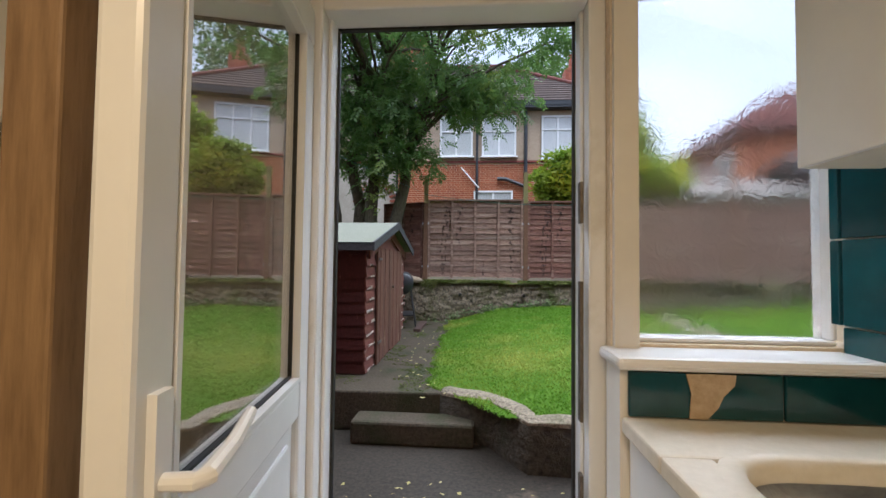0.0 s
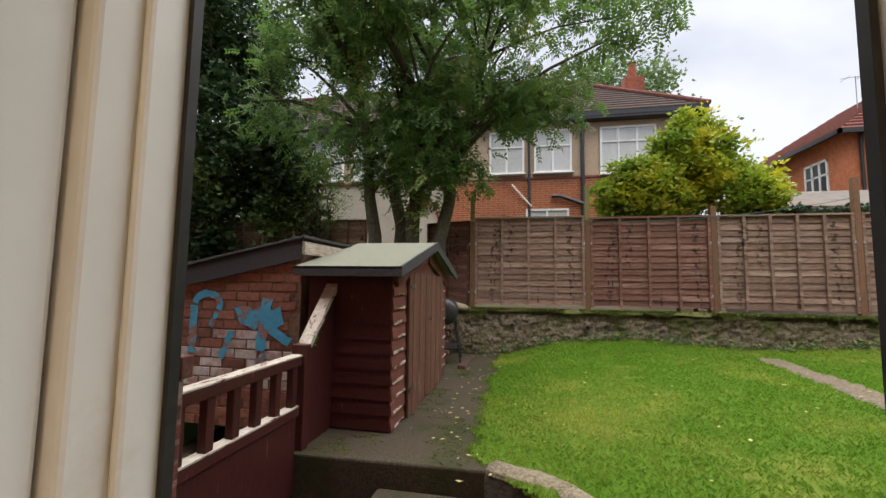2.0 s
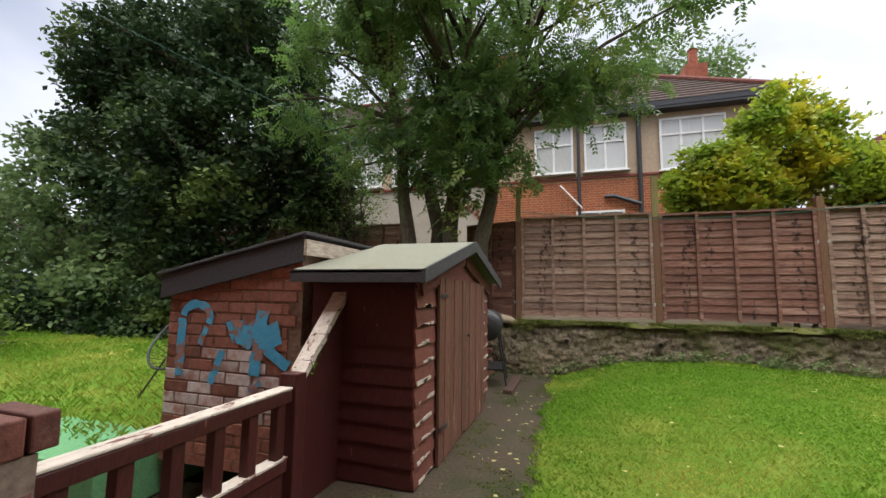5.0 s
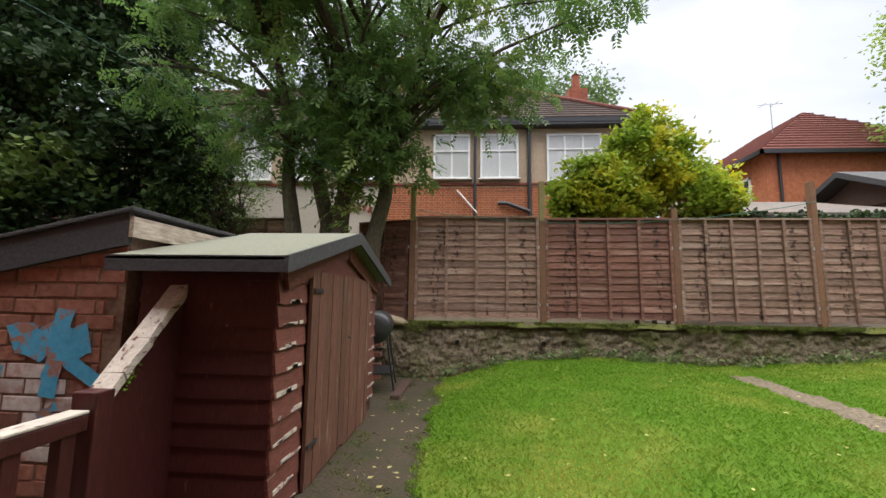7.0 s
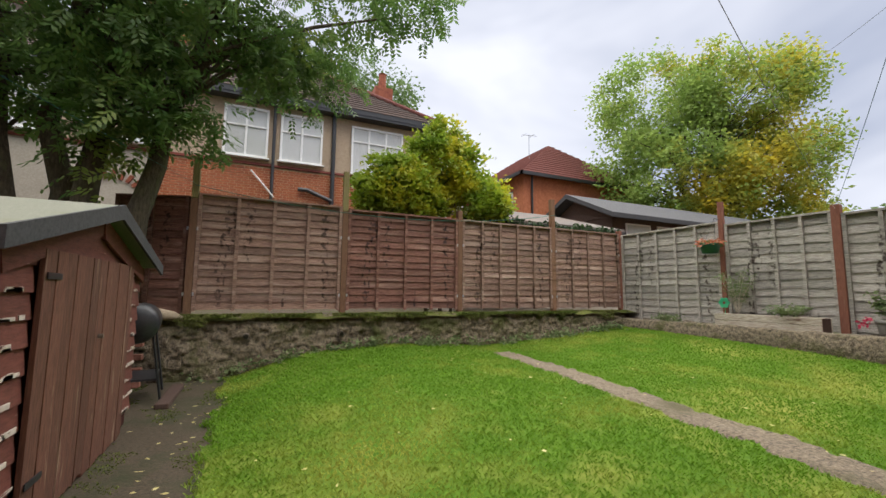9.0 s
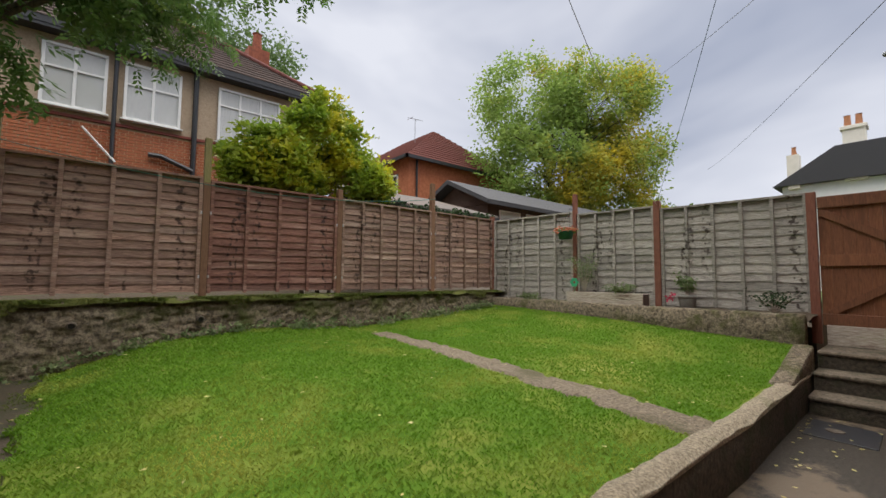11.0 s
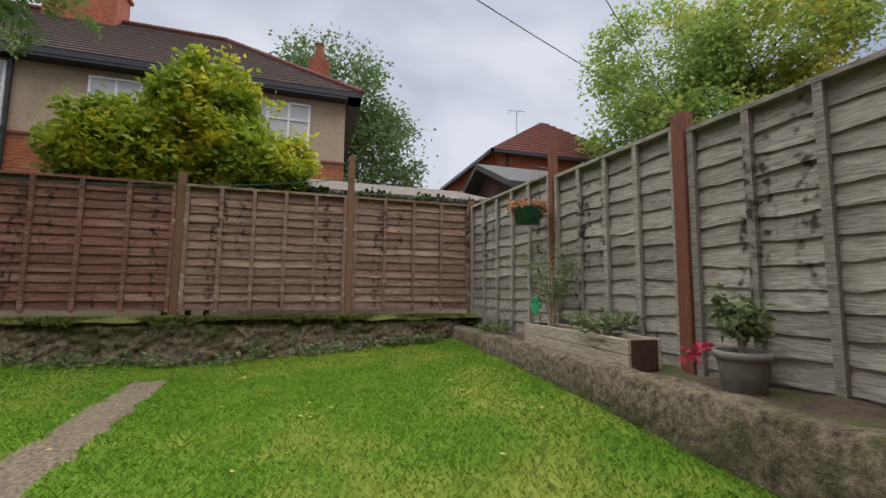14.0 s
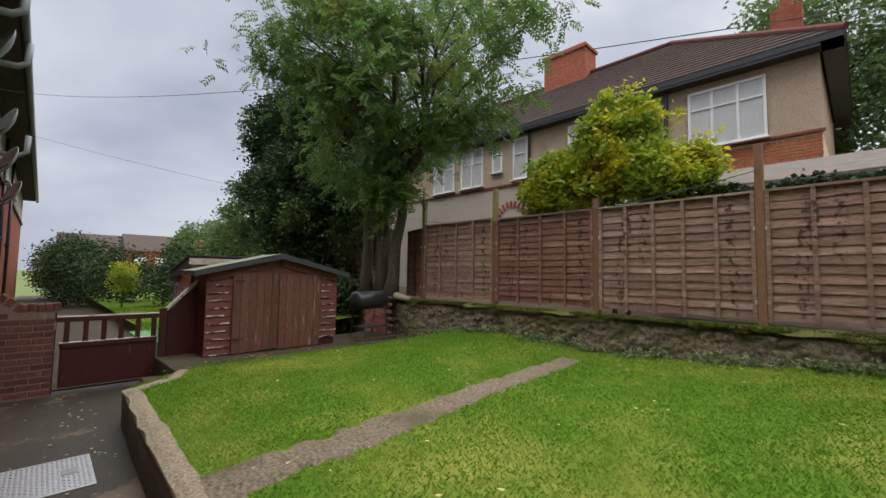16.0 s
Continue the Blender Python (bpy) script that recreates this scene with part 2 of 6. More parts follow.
M["alloy"] = mat("chequer_plate", (0.42, 0.42, 0.44), (0.60, 0.60, 0.62), 30, 0.42, 0.2, metal=0.85)
M["bench"] = mat("bench_wood", (0.10, 0.05, 0.032), (0.20, 0.11, 0.07), 10, 0.65, 0.4, (2, 12, 12), stain=(0.30, 0.22, 0.18), stain_scale=1.5, stain_at=0.62, var=0.12)
M["gate_wood"] = mat("gate_wood", (0.12, 0.043, 0.019), (0.23, 0.095, 0.042), 10, 0.7, 0.4, (10, 10, 1.2), stain=(0.13, 0.05, 0.022), stain_scale=1.1, stain_at=0.52, var=0.18)
M["old_board"] = mat("weathered_board", (0.26, 0.21, 0.165), (0.56, 0.50, 0.42), 10, 0.9, 0.6, (8, 1.2, 8), stain=(0.12, 0.07, 0.05), stain_scale=2, stain_at=0.56)
M["terracotta"] = mat("terracotta", (0.30, 0.12, 0.055), (0.42, 0.19, 0.09), 20, 0.7, 0.2, stain=(0.5, 0.4, 0.3), stain_scale=4, stain_at=0.62)
M["glaze"] = mat("cream_glaze", (0.50, 0.44, 0.35), (0.66, 0.60, 0.50), 20, 0.35, 0.1, stain=(0.33, 0.17, 0.08), stain_scale=4, stain_at=0.6)
M["red_glaze"] = mat("red_glaze", (0.20, 0.03, 0.025), (0.28, 0.05, 0.035), 20, 0.3, 0.05)
M["grey_pot"] = mat("grey_pot", (0.15, 0.14, 0.13), (0.22, 0.21, 0.19), 20, 0.7, 0.1)
M["render"] = mat("pebbledash", (0.36, 0.27, 0.19), (0.52, 0.41, 0.30), 30, 0.95, 0.6, dist=0.02, stain=(0.33, 0.25, 0.18), stain_scale=0.5)
M["render_pale"] = mat("pale_render", (0.38, 0.335, 0.275), (0.50, 0.45, 0.38), 30, 0.95, 0.5, stain=(0.38, 0.33, 0.27), stain_scale=0.6)
M["slate"] = mat("roof_tiles", (0.055, 0.042, 0.038), (0.115, 0.088, 0.078), 9, 0.85, 0.3, (1, 5, 5), stain=(0.12, 0.08, 0.065), stain_scale=0.8, spec=0.1)
M["red_tiles"] = mat("red_roof_tiles", (0.12, 0.036, 0.03), (0.20, 0.07, 0.055), 9, 0.85, 0.3, var=0.15)
M["grey_roof"] = mat("grey_sheet", (0.10, 0.09, 0.082), (0.20, 0.175, 0.16), 6, 0.8, 0.3, stain=(0.17, 0.125, 0.10), stain_scale=0.7, spec=0.05)
M["dark_timber"] = mat("dark_timber", (0.05, 0.03, 0.025), (0.11, 0.065, 0.05), 10, 0.85, 0.4, (8, 8, 1))
M["bark"] = mat("bark", (0.035, 0.028, 0.018), (0.12, 0.098, 0.065), 14, 0.95, 0.9, (3, 3, 1), dist=0.02, stain=(0.10, 0.11, 0.045), stain_scale=1.5)
M["leaf_ash"] = mat("leaf_ash", (0.06, 0.135, 0.035), (0.16, 0.26, 0.065), 3, 0.45, 0, translucent=0.5, spec=0.4, stain=(0.28, 0.34, 0.07), stain_scale=0.6, stain_at=0.55)
# The lighter green patches put sunlit foliage into the leaf colour.
M["leaf_dark"] = mat("leaf_dark", (0.012, 0.03, 0.012), (0.05, 0.09, 0.03), 3, 0.6, 0, translucent=0.25, spec=0.22, stain=(0.14, 0.20, 0.05), stain_scale=0.45, stain_at=0.53)
M["leaf_yellow"] = mat("leaf_yellow", (0.13, 0.26, 0.03), (0.38, 0.46, 0.04), 2.5, 0.5, 0, translucent=0.45, spec=0.35, stain=(0.56, 0.50, 0.03), stain_scale=1.1, stain_at=0.485)
M["leaf_far"] = mat("leaf_far", (0.17, 0.28, 0.06), (0.32, 0.42, 0.10), 1.2, 0.55, 0, translucent=0.55, spec=0.3, stain=(0.62, 0.46, 0.035), stain_scale=0.13, stain_at=0.525, stain_soft=0.12)
M["leaf_green"] = mat("leaf_green", (0.075, 0.14, 0.05), (0.18, 0.26, 0.09), 1.2, 0.55, 0, translucent=0.45, spec=0.3)
M["leaf_herb"] = mat("leaf_herb", (0.10, 0.16, 0.06), (0.24, 0.29, 0.13), 6, 0.6, 0, translucent=0.4, spec=0.3)
M["petal_red"] = mat("petal_red", (0.45, 0.02, 0.07), (0.60, 0.06, 0.13), 8, 0.6, 0, translucent=0.3)
M["petal_rust"] = mat("petal_rust", (0.38, 0.08, 0.04), (0.55, 0.2, 0.1), 12, 0.6, 0, translucent=0.3)
M["dead_leaf"] = mat("fallen_leaf", (0.42, 0.36, 0.10), (0.62, 0.56, 0.28), 12, 0.7, 0, translucent=0.2)
M["mint"] = mat("mint_plastic", (0.05, 0.45, 0.22), (0.08, 0.58, 0.33), 5, 0.5, 0, translucent=0.3)
M["mat_green"] = mat("artificial_turf", (0.10, 0.30, 0.13), (0.18, 0.42, 0.20), 60, 0.95, 0.5)
M["wire"] = mat("line_green", (0.02, 0.10, 0.08), (0.03, 0.14, 0.10), 30, 0.5, 0)
M["wire_grey"] = mat("line_grey", (0.16, 0.15, 0.14), (0.24, 0.22, 0.2), 30, 0.6, 0)
M["dish"] = mat("dish_grey", (0.20, 0.215, 0.23), (0.30, 0.32, 0.335), 10, 0.5, 0.05)
M["curtain"] = mat("net_curtain", (0.45, 0.46, 0.46), (0.62, 0.63, 0.62), 6, 0.9, 0.3, (14, 14, 0.6))
M["dim"] = mat("dim_room", (0.05, 0.05, 0.05), (0.09, 0.085, 0.08), 3, 0.9, 0)
M["kerb_dark"] = mat("dark_kerb", (0.022, 0.018, 0.013), (0.10, 0.08, 0.055), 30, 0.85, 0.9, dist=0.02, stain=(0.03, 0.038, 0.014), stain_scale=2.5, stain_at=0.52)
M["strip"] = mat("worn_strip", (0.04, 0.031, 0.021), (0.29, 0.23, 0.16), 42, 0.9, 1.0, dist=0.014, stain=(0.09, 0.08, 0.04), stain_scale=2.0, stain_at=0.5, stain_soft=0.14)
M["blue_paint"] = mat("blue_paint", (0.05, 0.32, 0.56), (0.10, 0.42, 0.66), 28, 0.75, 0.5, stain=(0.33, 0.17, 0.13), stain_scale=9, stain_at=0.54, stain_soft=0.05)
M["brick_far"] = mat("orange_brick", (0.33, 0.10, 0.045), (0.50, 0.18, 0.085), 8, 0.85, 0.4, stain=(0.26, 0.075, 0.04), stain_scale=2.5, stain_at=0.55, stain_soft=0.15)
M["moss_bright"] = mat("bright_moss", (0.05, 0.075, 0.012), (0.15, 0.19, 0.03), 20, 1.0, 0.3)
M["tan_timber"] = mat("tan_timber", (0.16, 0.095, 0.045), (0.30, 0.19, 0.095), 8, 0.6, 0.3, (8, 8, 0.8), stain=(0.10, 0.06, 0.03), stain_scale=2)
M["tread"] = mat("pale_step_top", (0.045, 0.036, 0.025), (0.23, 0.18, 0.13), 26, 0.85, 0.7, dist=0.01, stain=(0.05, 0.045, 0.025), stain_scale=2.2, stain_at=0.5, stain_soft=0.15)
M["root"] = mat("pale_root", (0.24, 0.18, 0.12), (0.45, 0.37, 0.27), 12, 0.9, 0.6, (3, 8, 8), stain=(0.12, 0.13, 0.05), stain_scale=3)
M["glass"] = glass_mat("clear_glass", gloss=0.08)
M["glass_door"] = glass_mat("door_glass", gloss=1.5)
M["glass_obscure"] = glass_mat("obscure_glass", rough=0.34, wavy=0.22, scale=22)
M["red_trim"] = mat("red_paint", (0.16, 0.03, 0.02), (0.24, 0.05, 0.035), 20, 0.6, 0.1)


# ---- building helpers ----
class Shape:
    """Gathers faces for one mesh."""

    def __init__(self):
        self.v, self.f = [], []

    def poly(self, pts, faces):
        k = len(self.v)
        self.v += [tuple(p) for p in pts]
        self.f += [tuple(i + k for i in f) for f in faces]
        return self

    def box(self, a, b, m=None):
        (x0, y0, z0), (x1, y1, z1) = a, b
        pts = [Vector(p) for p in ((x0, y0, z0), (x1, y0, z0), (x1, y1, z0), (x0, y1, z0), (x0, y0, z1), (x1, y0, z1), (x1, y1, z1), (x0, y1, z1))]
        if m is not None:
            pts = [m @ p for p in pts]
        return self.poly(pts, [(0, 3, 2, 1), (4, 5, 6, 7), (0, 1, 5, 4), (1, 2, 6, 5), (2, 3, 7, 6), (3, 0, 4, 7)])

    def prism(self, outline, lift):
        """A closed outline (3D points, one plane) pushed along lift."""
        n = len(outline)
        a = [Vector(p) for p in outline]
        b = [p + Vector(lift) for p in a]
        return self.poly(a + b, [tuple(range(n - 1, -1, -1)), tuple(range(n, 2 * n))] + [(i, (i + 1) % n, n + (i + 1) % n, n + i) for i in range(n)])

    def tube(self, pts, radii, n=8):
        """A tube through points, with a radius at each."""
        pts = [Vector(p) for p in pts]
        if not isinstance(radii, (list, tuple)):
            radii = [radii] * len(pts)
        rings = []
        for i, p in enumerate(pts):
            d = (pts[min(i + 1, len(pts) - 1)] - pts[max(i - 1, 0)]).normalized()
            u = d.orthogonal().normalized() if i == 0 else (u - d * u.dot(d)).normalized()
            w = d.cross(u)
            rings.append([p + (u * math.cos(2 * math.pi * k / n) + w * math.sin(2 * math.pi * k / n)) * radii[i] for k in range(n)])
        faces = [(i * n + k, i * n + (k + 1) % n, (i + 1) * n + (k + 1) % n, (i + 1) * n + k) for i in range(len(pts) - 1) for k in range(n)]
        faces += [tuple(range(n - 1, -1, -1)), tuple((len(pts) - 1) * n + k for k in range(n))]
        return self.poly([q for r in rings for q in r], faces)

    def lathe(self, profile, centre=(0, 0, 0), n=20, close=True):
        """A profile of (radius, height) turned about the upright axis."""
        c = Vector(centre)
        pts = [c + Vector((r * math.cos(2 * math.pi * k / n), r * math.sin(2 * math.pi * k / n), z)) for r, z in profile for k in range(n)]
        m = len(profile)
        faces = [(i * n + k, i * n + (k + 1) % n, (i + 1) * n + (k + 1) % n, (i + 1) * n + k) for i in range(m - 1) for k in range(n)]
        if close:
            faces.append(tuple(range(n - 1, -1, -1)))
            faces.append(tuple((m - 1) * n + k for k in range(n)))
        return self.poly(pts, faces)

    def mesh(self, name, material, smooth=False):
        me = bpy.data.meshes.new(name)
        me.from_pydata(self.v, [], self.f)
        me.materials.append(M[material])
        if smooth:
            me.polygons.foreach_set("use_smooth", [True] * len(me.polygons))
        me.update()
        return me

    def make(self, name, material, parent=None, bevel=0.0, smooth=False):
        ob = new(name, self.mesh(name, material, smooth))
        if parent:
            ob.parent = parent
        if bevel:
            md = ob.modifiers.new("edge", "BEVEL")
            md.width, md.segments, md.limit_method = bevel, 2, "ANGLE"
        return ob


def thing(name, label, category, at=(0, 0, 0), group="", kind="", turn=0):
    e = new(name)
    e.empty_display_size = 0.1
    e.matrix_world = pose(*at, 0, 0, turn)
    return tagged(e, label, category, group, kind)


def structure(ob, label="", category=""):
    return tagged(ob, label, category, kind="structure")


def quads_mesh(name, pts, material):
    """A mesh of loose quads from an array n x 4 x 3."""
    n = len(pts)
    me = bpy.data.meshes.new(name)
    me.vertices.add(n * 4)
    me.vertices.foreach_set("co", pts.astype(np.float32).ravel())
    me.loops.add(n * 4)
    me.loops.foreach_set("vertex_index", np.arange(n * 4, dtype=np.int32))
    me.polygons.add(n)
    me.polygons.foreach_set("loop_start", np.arange(0, n * 4, 4, dtype=np.int32))
    me.materials.append(M[material])
    me.update(calc_edges=True)
    return me


def leaves(rng, centres, spread, per, length, width, droop=0.3):
    """Leaf quads scattered round twig ends: pointed at both ends, lightly folded."""
    n = len(centres) * per
    c = np.repeat(centres, per, axis=0) + rng.normal(0, 1, (n, 3)) * spread * np.array((1, 1, 0.75))
    d = rng.normal(0, 1, (n, 3))
    d[:, 2] = d[:, 2] * 0.5 - droop
    d /= np.linalg.norm(d, axis=1)[:, None]
    s = np.cross(d, rng.normal(0, 1, (n, 3)))
    s /= np.linalg.norm(s, axis=1)[:, None] + 1e-9
    k = rng.uniform(0.65, 1.25, (n, 1))
    up = np.cross(d, s) * width * 0.25
    return np.stack([c, c + d * length * 0.45 * k + s * width * 0.5 * k + up, c + d * length * k, c + d * length * 0.45 * k - s * width * 0.5 * k + up], axis=1)


def fronds(rng, centres, spread, per, length, width, droop=0.6):
    """Feathery compound leaves hanging from twig ends: pairs of leaflets along a drooping stalk."""
    pairs = 5
    n = len(centres) * per
    c = np.repeat(centres, per, axis=0) + rng.normal(0, 1, (n, 3)) * spread
    d = rng.normal(0, 1, (n, 3))
    d[:, 2] = d[:, 2] * 0.4 - droop
    d /= np.linalg.norm(d, axis=1)[:, None]
    s = np.cross(d, np.array((0, 0, 1.0)) + rng.normal(0, 0.5, (n, 3)))
    s /= np.linalg.norm(s, axis=1)[:, None] + 1e-9
    up = np.cross(s, d)
    out = []
    for k in range(pairs):
        root = c + d * length * (0.25 + 0.2 * k) - np.array((0, 0, 0.25)) * (length * (0.2 * k) ** 2)
        for side in (-1, 1):
            a = s * side * 0.85 + d * 0.55 - up * rng.uniform(0.0, 0.5, (n, 1))
            a /= np.linalg.norm(a, axis=1)[:, None]
            b = np.cross(a, up) * width * 0.5
            ln = length * 0.42 * rng.uniform(0.75, 1.15, (n, 1))
            out.append(np.stack([root, root + a * ln * 0.45 + b, root + a * ln, root + a * ln * 0.45 - b], axis=1))
    return np.concatenate(out)


def crown_centres(rng, blobs, count, gap=0.0, scale=0.8):
    """Twig ends in a cluster of ellipsoids, nearer the skin than the heart, with gaps."""
    vol = np.array([b[1][0] * b[1][1] * b[1][2] for b in blobs]) ** 0.8
    out = []
    while len(out) < count:
        c, r = blobs[rng.choice(len(blobs), p=vol / vol.sum())]
        d = rng.normal(0, 1, 3)
        d /= np.linalg.norm(d)
        q = np.array(c) + d * np.array(r) * rng.uniform(0.25, 1.0) ** 0.45
        if noise.noise(Vector(q) * scale) > gap - 0.25 * rng.random():
            out.append(q)
    return np.array(out)


def tree(name, label, base, stems, blobs, twigs, per, spread, length, width, leaf, seed, limbs=40, thick=0.1, gap=-0.1, droop=0.3, scale=0.8, category="tree", shape=leaves):
    """Stems from the base to their tops, limbs from the stems into the crown, twigs and leaves at the ends."""
    rng = np.random.default_rng(seed)
    t = thing(name, label, category, base)
    b = Vector(base)
    wood, joints = Shape(), []
    for dx, dy, top in stems:
        p0, p1 = Vector((dx, dy, -0.1)), Vector(top) - b
        line = []
        for k in range(9):
            u = k / 8
            q = p0.lerp(p1, u) + Vector((rng.normal(0, 0.07), rng.normal(0, 0.07), 0)) * (u * (1.3 - u) * 2) + (p0 - p1) * Vector((1, 1, 0)) * 0.12 * math.sin(math.pi * u)
            line.append(q)
        rad = [thick * (1.45 if k == 0 else 1.0) * (1 - 0.8 * k / 8) for k in range(9)]
        wood.tube(line, rad, 9)
        joints += list(zip(line[2:], rad[2:]))
    ends = crown_centres(rng, blobs, twigs, gap, scale)
    pick = rng.choice(len(ends), min(limbs, len(ends)), replace=False)
    for i in pick:
        e = Vector(ends[i]) - b
        best = sorted(joints, key=lambda j: (j[0] - e).length + 1.2 * max(0.0, j[0].z - e.z + 0.5))[rng.integers(0, 3)]
        j, r = best
        mid = j.lerp(e, 0.5) + Vector((rng.normal(0, 0.12), rng.normal(0, 0.12), 0.12 + rng.normal(0, 0.1))) * (e - j).length * 0.5
        pts = [j, j.lerp(mid, 0.5) + (mid - j.lerp(e, 0.5)) * 0.25, mid, mid.lerp(e, 0.55), e]
        r0 = min(r * 0.62, 0.02 + 0.012 * (e - j).length)
        wood.tube(pts, [r0, r0 * 0.8, r0 * 0.6, r0 * 0.4, r0 * 0.15], 5)
    w = wood.make("trunk_and_limbs", "bark", t, smooth=True)
    tagged(w, "grey-brown bark")
    if per:
        me = quads_mesh("leaves", shape(rng, ends - np.array(base), spread, per, length, width, droop), leaf)
        crown = new("leaves", me)
        crown.parent = t
        tagged(crown, kind="stuff")
    return t


def brick_rows(x0, x1, z0, z1, holes=(), pitch_z=0.084, headers=True):
    """Stretchers and headers by turns: (x, z, length) of each brick in a wall, cut at openings (x0, x1, z0, z1)."""
    out, row = [], 0
    z = z0
    while z + 0.06 < z1:
        x, k = x0 - (0.19 if row % 2 else 0), 0
        while x < x1:
            step = 0.126 if headers and k % 2 else 0.252
            spans = [(max(x, x0), min(x + step - 0.017, x1))]
            for a, b, c, d in holes:
                if z + 0.071 > c and z < d:
                    spans = [s for lo, hi in spans for s in ((lo, min(hi, a)), (max(lo, b), hi)) if s[1] - s[0] > 0.03]
            out += [(lo, z, hi - lo) for lo, hi in spans if hi - lo > 0.03]
            x += step
            k += 1
        z += pitch_z
        row += 1
    return out


def brick_mesh(length, material, depth=0.006, height=0.068):
    """One brick's face: a slab standing proud of the joints, with chipped soft corners, facing -y at y = 0, from x = 0."""
    s, c = Shape(), 0.005
    s.poly([(0, 0, 0), (length, 0, 0), (length, 0, height), (0, 0, height), (c, -depth, c), (length - c, -depth, c * 0.6), (length - c * 0.7, -depth, height - c), (c, -depth * 0.9, height - c)],
           [(4, 5, 6, 7), (0, 1, 5, 4), (1, 2, 6, 5), (2, 3, 7, 6), (3, 0, 4, 7)])
    return s.mesh("brick", material)


def window(parent_name, label, x0, x1, z0, z1, y, cols, bars=(), depth=0.07, bar=0.055, transom=None, facing=-1, sill=True, back="dim", group="", curtain=False, glass="glass", lined=False):
    """A framed window in a wall along x at y, looking towards facing; with panes, bars and a sill."""
    t = thing(parent_name, label, "window", (x0, y, z0), group)
    w, h, f = x1 - x0, z1 - z0, facing
    s = Shape()

    def bx(a, b):
        lo, hi = (min(a[1], b[1]), max(a[1], b[1]))
        s.box((a[0], lo, a[2]), (b[0], hi, b[2]))
    bx((0, 0, 0), (w, f * depth, bar))
    bx((0, 0, h - bar), (w, f * depth, h))
    bx((0, 0, bar), (bar, f * depth, h - bar))
    bx((w - bar, 0, bar), (w, f * depth, h - bar))
    edges = [0] + list(cols) + [1]
    for c in cols:
        bx((c * w - bar / 2, 0, bar), (c * w + bar / 2, f * depth * 0.94, h - bar))
    for a, b, zz in bars:
        bx((edges[a] * w + bar / 2, 0, zz * h - bar * 0.4), (edges[b] * w - bar / 2, f * depth * 0.9, zz * h + bar * 0.4))
    s.make("frame", "upvc", t, bevel=0.006)
    g = Shape().box((bar * 0.5, min(f * depth * 0.35, f * depth * 0.5), bar * 0.5), (w - bar * 0.5, max(f * depth * 0.35, f * depth * 0.5), h - bar * 0.5)).make("pane", glass, t)
    g.visible_shadow = False
    if sill:
        lo, hi = sorted((-f * 0.02, f * (depth + 0.11)))
        Shape().box((-0.06, lo, -0.045), (w + 0.06, hi, -0.003)).make("sill", "upvc", t, bevel=0.008)
    if lined:
        Shape().box((bar * 0.6, min(f * 0.004, f * 0.009), bar * 0.6), (w - bar * 0.6, max(f * 0.004, f * 0.009), h - bar * 0.6)).make("net_curtain", "curtain", t)
    if curtain:
        c, n = Shape(), 40
        pts = [(w * (0.03 + 0.94 * k / n), -f * (0.10 + 0.015 * math.sin(k * 1.9)), zz) for zz in (0.02, h - 0.02) for k in range(n + 1)]
        c.poly(pts, [(k, k + 1, n + 2 + k, n + 1 + k) for k in range(n)]).make("net_curtain", "curtain", t)
    return t


# ---- ground ----
def profile(x, stops):
    """Straight runs between (x, value) stops."""
    for (xa, va), (xb, vb) in zip(stops, stops[1:]):
        if x <= xb:
            return va + (vb - va) * max(0.0, x - xa) / (xb - xa)
    return stops[-1][1]


def lawn_z(x, y):
    """The lawn climbs from the kerb to the back wall and towards the side wall, with a hump behind the shed."""
    u = min(max((y - 3.05) / 5.0, 0.0), 1.0)
    front = profile(x, ((-1, 0.36), (5.4, 0.37), (6.6, 0.62)))
    back = profile(x, ((-0.6, 0.355), (-0.3, 0.39), (0.5, 0.62), (1.8, 0.70), (3.3, 0.60), (5.0, 0.70), (6.6, 0.84)))
    return front + (back - front) * u * (1.25 - 0.25 * u) + 0.014 * noise.noise(Vector((x * 1.3, y * 1.3, 0))) + 0.006 * noise.noise(Vector((x * 5, y * 5, 4)))


def on_lawn(x, y):
    """Where grass grows: right of the side path, behind the kerb, off the concrete strip."""
    if y < 3.08 + 0.05 * noise.noise(Vector((x * 3, 0, 0))) or 3.1 + 0.012 * (y - 3) + 0.05 * noise.noise(Vector((1, y * 1.9, 0))) + 0.06 * noise.noise(Vector((1, y * 6.5, 3))) < x < 3.53 - 0.02 * (y - 3) + 0.05 * noise.noise(Vector((7, y * 2.1, 0))) + 0.06 * noise.noise(Vector((7, y * 7.1, 3))) and y < 7.5:
        return False
    left = -0.46 + 0.1 * noise.noise(Vector((3, y * 1.7, 0))) + 0.1 * noise.noise(Vector((x * 6, y * 6, 0))) if y > 3.9 else -0.46 + (3.9 - y) * 0.85
    return x > left


def sheet(name, x0, x1, y0, y1, nx, ny, height, material, keep=None, parent=None):
    s = Shape()
    for j in range(ny + 1):
        for i in range(nx + 1):
            x, y = x0 + (x1 - x0) * i / nx, y0 + (y1 - y0) * j / ny
            s.v.append((x, y, height(x, y)))
    for j in range(ny):
        for i in range(nx):
            if keep is None or keep(x0 + (x1 - x0) * (i + 0.5) / nx, y0 + (y1 - y0) * (j + 0.5) / ny):
                k = j * (nx + 1) + i
                s.f.append((k, k + 1, k + nx + 2, k + nx + 1))
    return s.make(name, material, parent, smooth=True)


